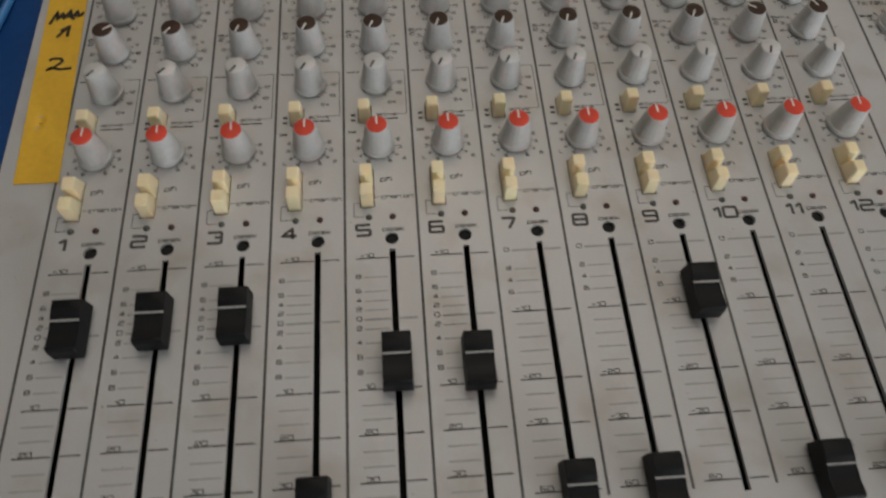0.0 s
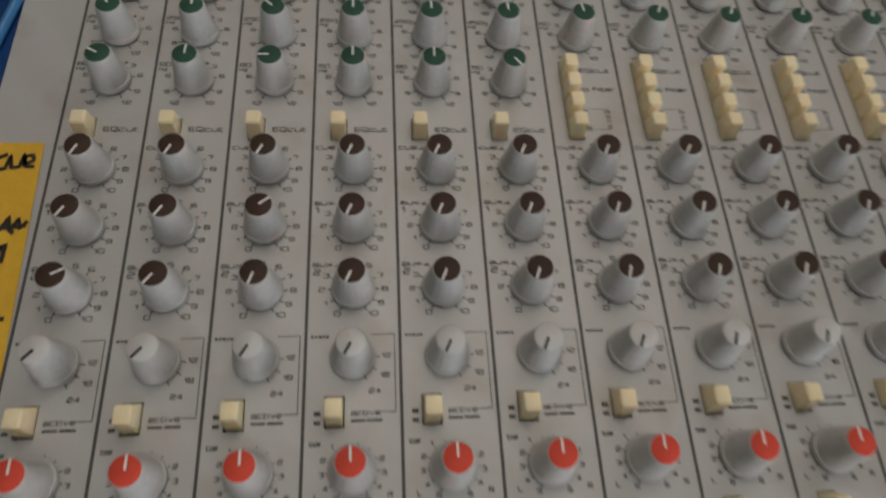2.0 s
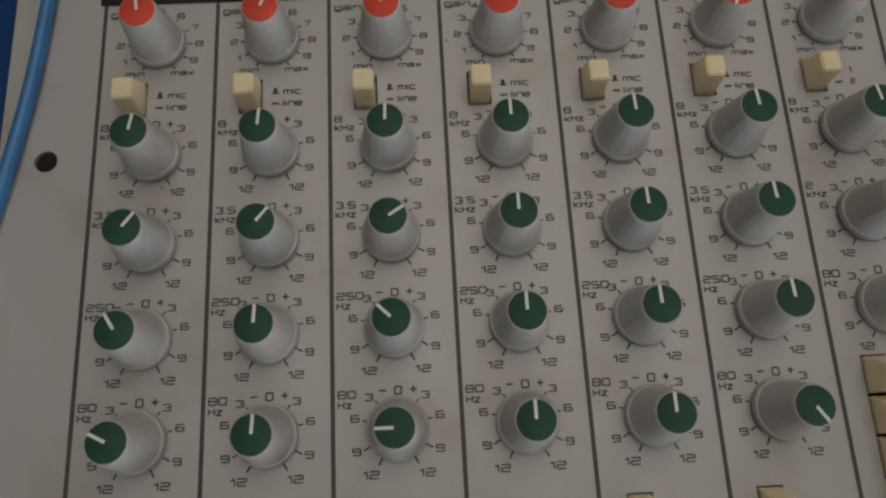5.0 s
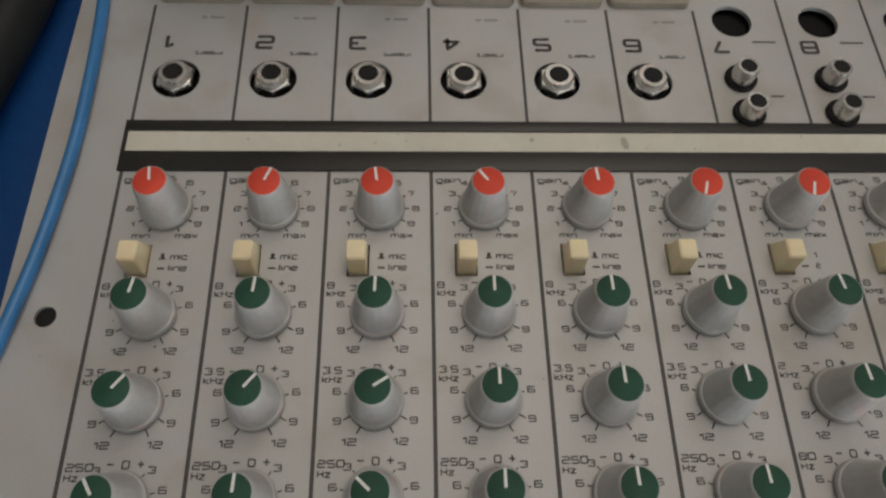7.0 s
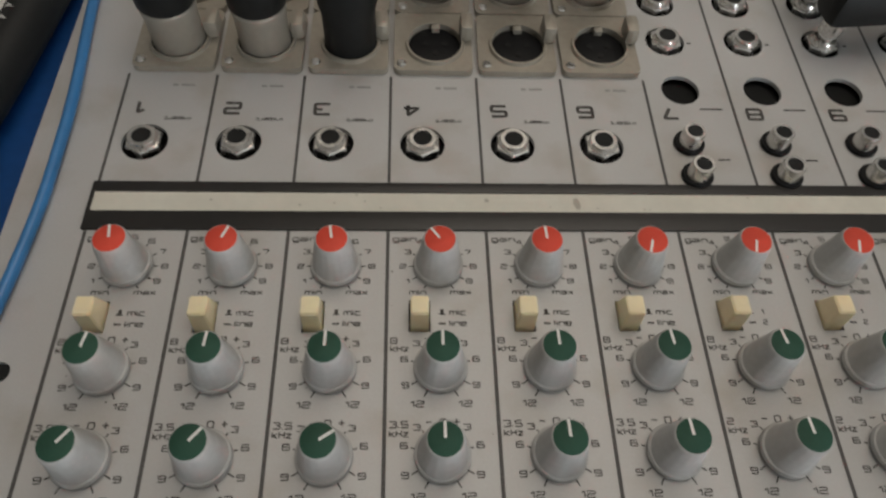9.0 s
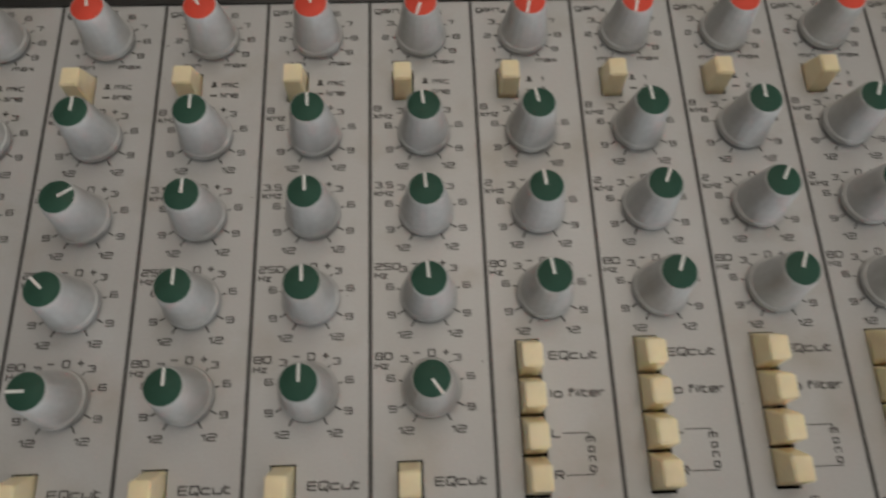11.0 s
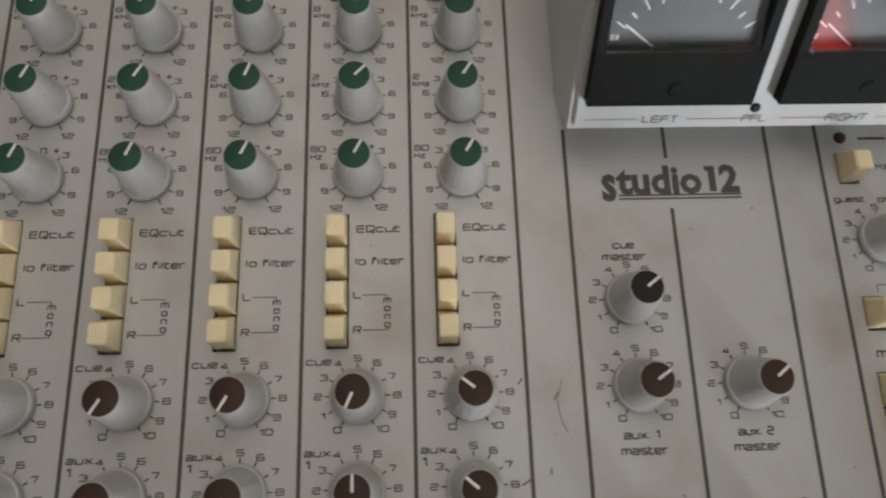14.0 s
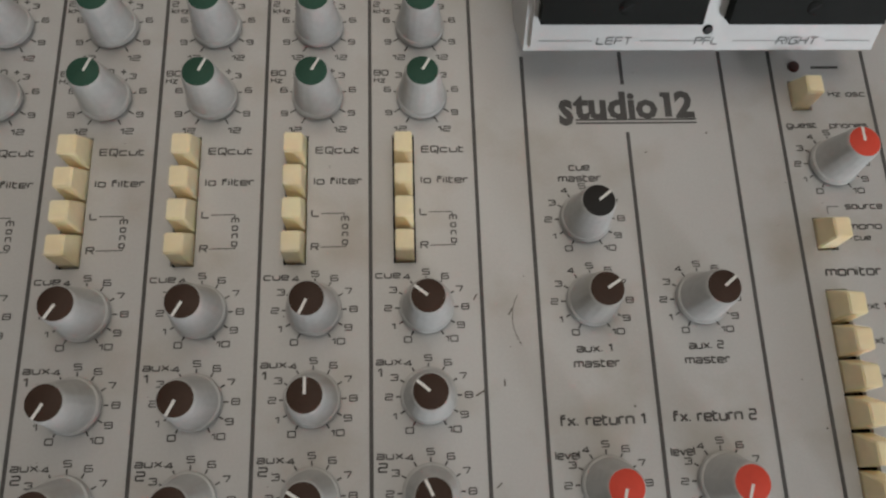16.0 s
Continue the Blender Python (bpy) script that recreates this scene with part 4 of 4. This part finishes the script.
for n, (x, y) in enumerate(INSERTS):
    jack_socket(x, y, 1.0, (30, 34, 28, 30, 25, 30)[n])
for n, (x, y) in enumerate(JACKS):
    jack_socket(x, y, 1.0, 20 + 7 * (n % 4))
DIN = mesh_of("din_socket", lathe(bmesh.new(), [(0.0072, -0.012), (0.0072, -0.0035), (0.0060, -0.0034)], 28), M_METERBLACK)
for x, y in DINS:
    child("din_socket", DIN, console, (x * MM, y * MM, 0), label="black recessed round socket")
RCA = mesh_of("phono_socket", lathe(bmesh.new(), [(0.0038, 0.0), (0.0038, 0.0011), (0.0037, 0.0013), (0.0037, 0.0064), (0.0034, 0.0070), (0.0026, 0.0070), (0.0025, 0.0050)], 28), M_NICKEL)
RCAH = mesh_of("hole", lathe(bmesh.new(), [(0.0026, 0.002), (0.0026, 0.0068)], 20), M_DARK, False)
RCAB = mesh_of("collar", lathe(bmesh.new(), [(0.0052, 0.0001), (0.0052, 0.0012), (0.0049, 0.0015)], 24), M_BLACK)
for x in CH[6:]:
    for dy in (339.6, 326.0):
        r = child("phono_socket", RCA, console, ((x - 4.4) * MM, dy * MM, 0), label="nickel-plated phono socket")
        child("hole", RCAH, r)
        child("collar", RCAB, r)

# XLR panel sockets
HOLE_DY = -1.8


def xlr_plate():
    b = bmesh.new()
    n = 28
    outer = []
    for cx, cy, a0 in ((11.6, -12.2, -90), (11.6, 12.2, 0), (-11.6, 12.2, 90), (-11.6, -12.2, 180)):
        outer += [(cx + 2.4 * math.cos(radians(a0 + 30 * k)), cy + 2.4 * math.sin(radians(a0 + 30 * k))) for k in range(4)]
    m = len(outer)
    for z0, pts in ((0.0026, outer),):
        vs = [b.verts.new((x * MM, y * MM, z0)) for x, y in pts]
        hs = [b.verts.new((0.6 * MM + 10.6 * MM * math.cos(-2 * math.pi * i / n), (HOLE_DY + 10.6 * math.sin(-2 * math.pi * i / n)) * MM, z0)) for i in range(n)]
        eo = [b.edges.new((vs[i], vs[(i + 1) % m])) for i in range(m)]
        eh = [b.edges.new((hs[i], hs[(i + 1) % n])) for i in range(n)]
        bmesh.ops.triangle_fill(b, use_beauty=True, edges=eo + eh, normal=(0, 0, 1))
    lo = [b.verts.new((v.co.x, v.co.y, 0.0001)) for v in vs]
    for i in range(m):
        b.faces.new((vs[i], vs[(i + 1) % m], lo[(i + 1) % m], lo[i]))
    hy = HOLE_DY * MM
    up = [b.verts.new((0.6 * MM + (v.co.x - 0.6 * MM) * 0.97, hy + (v.co.y - hy) * 0.97, 0.0040)) for v in hs]
    inn = [b.verts.new((0.6 * MM + (v.co.x - 0.6 * MM) * 0.90, hy + (v.co.y - hy) * 0.90, 0.0040)) for v in hs]
    deep = [b.verts.new((v.co.x, v.co.y, 0.0004)) for v in inn]
    for i in range(n):
        j = (i + 1) % n
        for a, c in ((hs, up), (up, inn), (inn, deep)):
            b.faces.new((a[i], a[j], c[j], c[i]))
    return mesh_of("xlr_socket", b, M_XLR)


XLR = xlr_plate()
XLR_CORE = mesh_of("insert", lathe(bmesh.new(), [(0.0094, 0.0002), (0.0094, 0.0016), (0.0090, 0.0018)], 28, (0.0006, HOLE_DY * MM, 0)), M_BLACK)
pin = bmesh.new()
for ax, ay in ((-3.2, 1.2), (3.4, 1.2), (0.2, -3.4)):
    lathe(pin, [(0.0012, 0.0019), (0.0012, 0.0021)], 12, ((ax + 0.6) * MM, (ay + HOLE_DY) * MM, 0))
XLR_PIN = mesh_of("pin_hole", pin, M_DARK, False)
tab = bmesh.new()
box(tab, 0.0094, 0.0144, -0.0010, 0.0080, 0.0026, 0.0100, 0.0020)
XLR_TAB = mesh_of("latch_tab", tab, M_XLR)
scr = bmesh.new()
lathe(scr, [(0.0017, 0.0026), (0.0017, 0.0031), (0.0012, 0.0035)], 14, (-0.0112, -0.0115, 0))
XLR_SCREW = mesh_of("screw", scr, M_NICKEL)
key = bmesh.new()
box(key, -0.0005, 0.0025, 0.0050, 0.0074, 0.0018, 0.0040, 0.0003)
XLR_KEY = mesh_of("key", key, M_XLR)
for i in range(6):
    for y in (384.2, 413.9):
        s = child("xlr_socket", XLR, console, (CH[i] * MM, y * MM, 0), label="dull nickel three-pin socket with a latch")
        child("insert", XLR_CORE, s)
        child("pin_hole", XLR_PIN, s)
        child("latch_tab", XLR_TAB, s)
        child("screw", XLR_SCREW, s)
        child("key", XLR_KEY, s)


# ---- plugs ----
def xlr_plug(x, y, black, lean):
    lab = "black three-pin plug with its cable, in a socket" if black else "satin metal three-pin plug with a black boot, in a socket"
    t = thing("xlr_plug", lab, "plug", (x * MM, y * MM, 0.002), "plugs in the console")
    if black:
        part("shell", lathe(bmesh.new(), [(0.0086, 0), (0.0090, 0.001), (0.0092, 0.016), (0.0101, 0.020), (0.0103, 0.040), (0.0094, 0.052), (0.0070, 0.062)], 36), M_RUBBER, t)
    else:
        part("shell", lathe(bmesh.new(), [(0.0087, 0), (0.0089, 0.0006), (0.0089, 0.0150), (0.0093, 0.0156), (0.0094, 0.0172), (0.0090, 0.0178)], 40), M_SHELL, t)
        part("boot", lathe(bmesh.new(), [(0.0088, 0.0176), (0.0098, 0.0190), (0.0104, 0.030), (0.0099, 0.044), (0.0078, 0.058), (0.0058, 0.066)], 36), M_RUBBER, t, "black rubber boot")
    part("cable", tube(bmesh.new(), [(0, 0, 0.058), (0, 0.002, 0.075), (lean * 0.01, 0.018, 0.10), (lean * 0.03, 0.06, 0.115), (lean * 0.05, 0.13, 0.09), (lean * 0.06, 0.20, 0.0), (lean * 0.06, 0.22, -0.06)], 0.0034), M_RUBBER, t, "black rubber cable")


for i, y, bl, ln in ((0, 384.2, False, -0.6), (1, 384.2, False, -0.3), (2, 384.2, True, 0.0), (3, 413.9, False, 0.2), (4, 413.9, False, 0.4), (5, 413.9, False, 0.6)):
    xlr_plug(CH[i] + 0.6, y + HOLE_DY, bl, ln)


def angle_jack(x, y, dx, dy, z):
    t = thing("jack_plug", "black right-angled jack plug with a metal collar, in a socket", "plug", (x * MM, y * MM, 0.0015), "plugs in the console")
    part("shaft", lathe(bmesh.new(), [(0.0029, -0.001), (0.0029, 0.004), (0.0042, 0.0045), (0.0044, z - 0.006), (0.0040, z - 0.005)], 24), M_NICKEL, t)
    b = box(bmesh.new(), -0.008, 0.052, -0.0075, 0.0075, z - 0.0075, z + 0.0075, 0.004)
    bmesh.ops.rotate(b, cent=(0, 0, 0), matrix=Matrix.Rotation(math.atan2(dy, dx), 3, "Z"), verts=b.verts)
    part("body", b, M_RUBBER, t)
    u = Vector((dx, dy, 0)).normalized()
    part("cable", tube(bmesh.new(), [u * 0.048 + Vector((0, 0, z)), u * 0.075 + Vector((0, 0, z)), u * 0.11 + Vector((0, 0.03, z - 0.002)), u * 0.13 + Vector((0, 0.10, 0.0)), u * 0.13 + Vector((0, 0.16, -0.06))], 0.003), M_RUBBER, t)


angle_jack(CH[8] - 3.0, 410.0, 1.0, 0.12, 0.021)
angle_jack(CH[8] - 3.0, 389.0, 1.0, 0.10, 0.019)

# ---- cables and tape ----
cable = thing("blue_cable", "light blue cable lying along the edge of the console", "cable", (-0.033, 0.26, 0.0))
part("sheath", tube(bmesh.new(), [(-0.046, -0.238, -0.100), (-0.041, -0.208, -0.05), (-0.0350, -0.184, -0.003), (-0.0285, -0.168, 0.0008), (-0.0250, -0.145, 0.0008), (-0.0215, -0.122, 0.0008), (-0.0180, -0.094, 0.0008), (-0.0130, -0.062, 0.0008), (-0.0080, -0.032, 0.0013), (-0.0022, -0.003, 0.0021), (0.0014, 0.021, 0.0020), (0.0037, 0.050, 0.0020), (0.0037, 0.075, 0.0020), (0.0026, 0.10, 0.0020), (-0.0016, 0.158, 0.0020), (0.004, 0.22, 0.004), (0.004, 0.30, -0.05), (0.0, 0.36, -0.10)], 0.0019), M_BLUECABLE, cable)
cable = thing("black_cable", "thick black rubber cable with pale printed marking beside the console", "cable")
CB = [(-0.075, 0.02, -0.096), (-0.073, 0.06, -0.04), (-0.0690, 0.11, 0.0068), (-0.0672, 0.16, 0.0070), (-0.0660, 0.22, 0.0070), (-0.0645, 0.27, 0.0070), (-0.0605, 0.32, 0.0070), (-0.054, 0.357, 0.0072), (-0.046, 0.422, 0.0076), (-0.038, 0.475, 0.0074), (-0.03, 0.53, -0.045), (-0.028, 0.56, -0.096)]
part("sheath", tube(bmesh.new(), CB, 0.0083, 20), M_RUBBER, cable)
for k in range(8):
    t = k / 7
    c = Vector(CB[7]).lerp(Vector(CB[8]), 0.35 + 0.6 * t)
    out = Vector((-0.22, -0.25, 0.92)).normalized()
    bar = box(bmesh.new(), -0.0015, 0.0015, -0.0010, 0.0010, -0.0002, 0.0001)
    bmesh.ops.transform(bar, matrix=Matrix.Translation(c + out * 0.0084) @ out.to_track_quat("Z", "Y").to_matrix().to_4x4(), verts=bar.verts)
    part("marking", bar, M_MARKING, cable, "pale printed mark", False)
cable = thing("thin_black_cable", "thin black cable hanging over the socket panel", "cable", (0.212, 0.432, 0.0))
part("sheath", tube(bmesh.new(), [(0.0, 0.0, 0.010), (0.003, 0.008, 0.022), (0.012, 0.03, 0.045), (0.03, 0.08, 0.03), (0.035, 0.10, -0.04), (0.035, 0.11, -0.1)], 0.0032), M_RUBBER, cable)

tape = thing("yellow_tape", "strip of yellow masking tape with black handwriting on the console", "tape", (-0.0245, 0.097, 0.0))
b = bmesh.new()
rows = []
TN, TU = 60, 14
for k in range(TN + 1):
    t = k / TN
    y = -0.0635 + 0.128 * t
    x0, x1 = -0.0078 - 0.0042 * t, 0.0108 - 0.0050 * t
    ring = []
    for u in range(TU + 1):
        x = x0 + (x1 - x0) * u / TU + 0.00012 * math.sin(k * 2.1) * (1 if u in (0, TU) else 0)
        r = math.hypot(x + 0.0029, y + 0.0315)
        dent = -0.0011 * max(0.0, 1 - (r / 0.0028) ** 4) + 0.00025 * math.exp(-((r - 0.0034) / 0.0008) ** 2)
        ring.append(b.verts.new((x, y, 0.00032 + 0.00006 * math.sin(7 * t + u * 0.6) + dent)))
    rows.append(ring)
for r0, r1 in zip(rows, rows[1:]):
    for u in range(TU):
        b.faces.new((r0[u], r0[u + 1], r1[u + 1], r1[u]))
part("tape", b, M_TAPE, tape)
p = Print(0.55)


def stroke(pts, w=1.4):
    p.path(soft_corners(pts, 0.6), w)
    p.z += 0.004


stroke([(-4.6, 3.2), (-3.0, 4.4), (0.6, 4.2), (1.6, 2.6), (-1.2, -0.4), (-4.6, -2.4), (-3.4, -1.0), (1.0, -2.2), (6.2, -1.6)])
stroke([(-8.4, 25.6), (-5.8, 33.4), (-5.2, 28.6), (-3.2, 32.8), (-2.2, 29.0), (0.2, 34.4), (1.2, 29.4), (3.4, 33.8), (4.4, 30.2), (6.4, 33.0)])
stroke([(-5.6, 29.8), (6.2, 31.2)])
stroke([(-0.4, 32.6), (2.6, 28.2)])
stroke([(-3.6, 17.4), (1.2, 24.2), (-2.6, 21.4)])
stroke([(1.0, 17.6), (1.2, 24.2)])
stroke([(-5.4, 59.6), (-9.4, 57.4), (-9.2, 53.4), (-5.2, 53.6), (-4.2, 58.8), (-3.2, 54.0), (-0.6, 54.4), (0.2, 59.4), (1.0, 55.4), (3.8, 57.0), (3.0, 59.4), (0.6, 58.6), (1.0, 54.6), (4.4, 54.4)])
tagged(child("handwriting", p.mesh("handwriting", M_MARKER), tape, label="black marker handwriting"), kind="stuff")
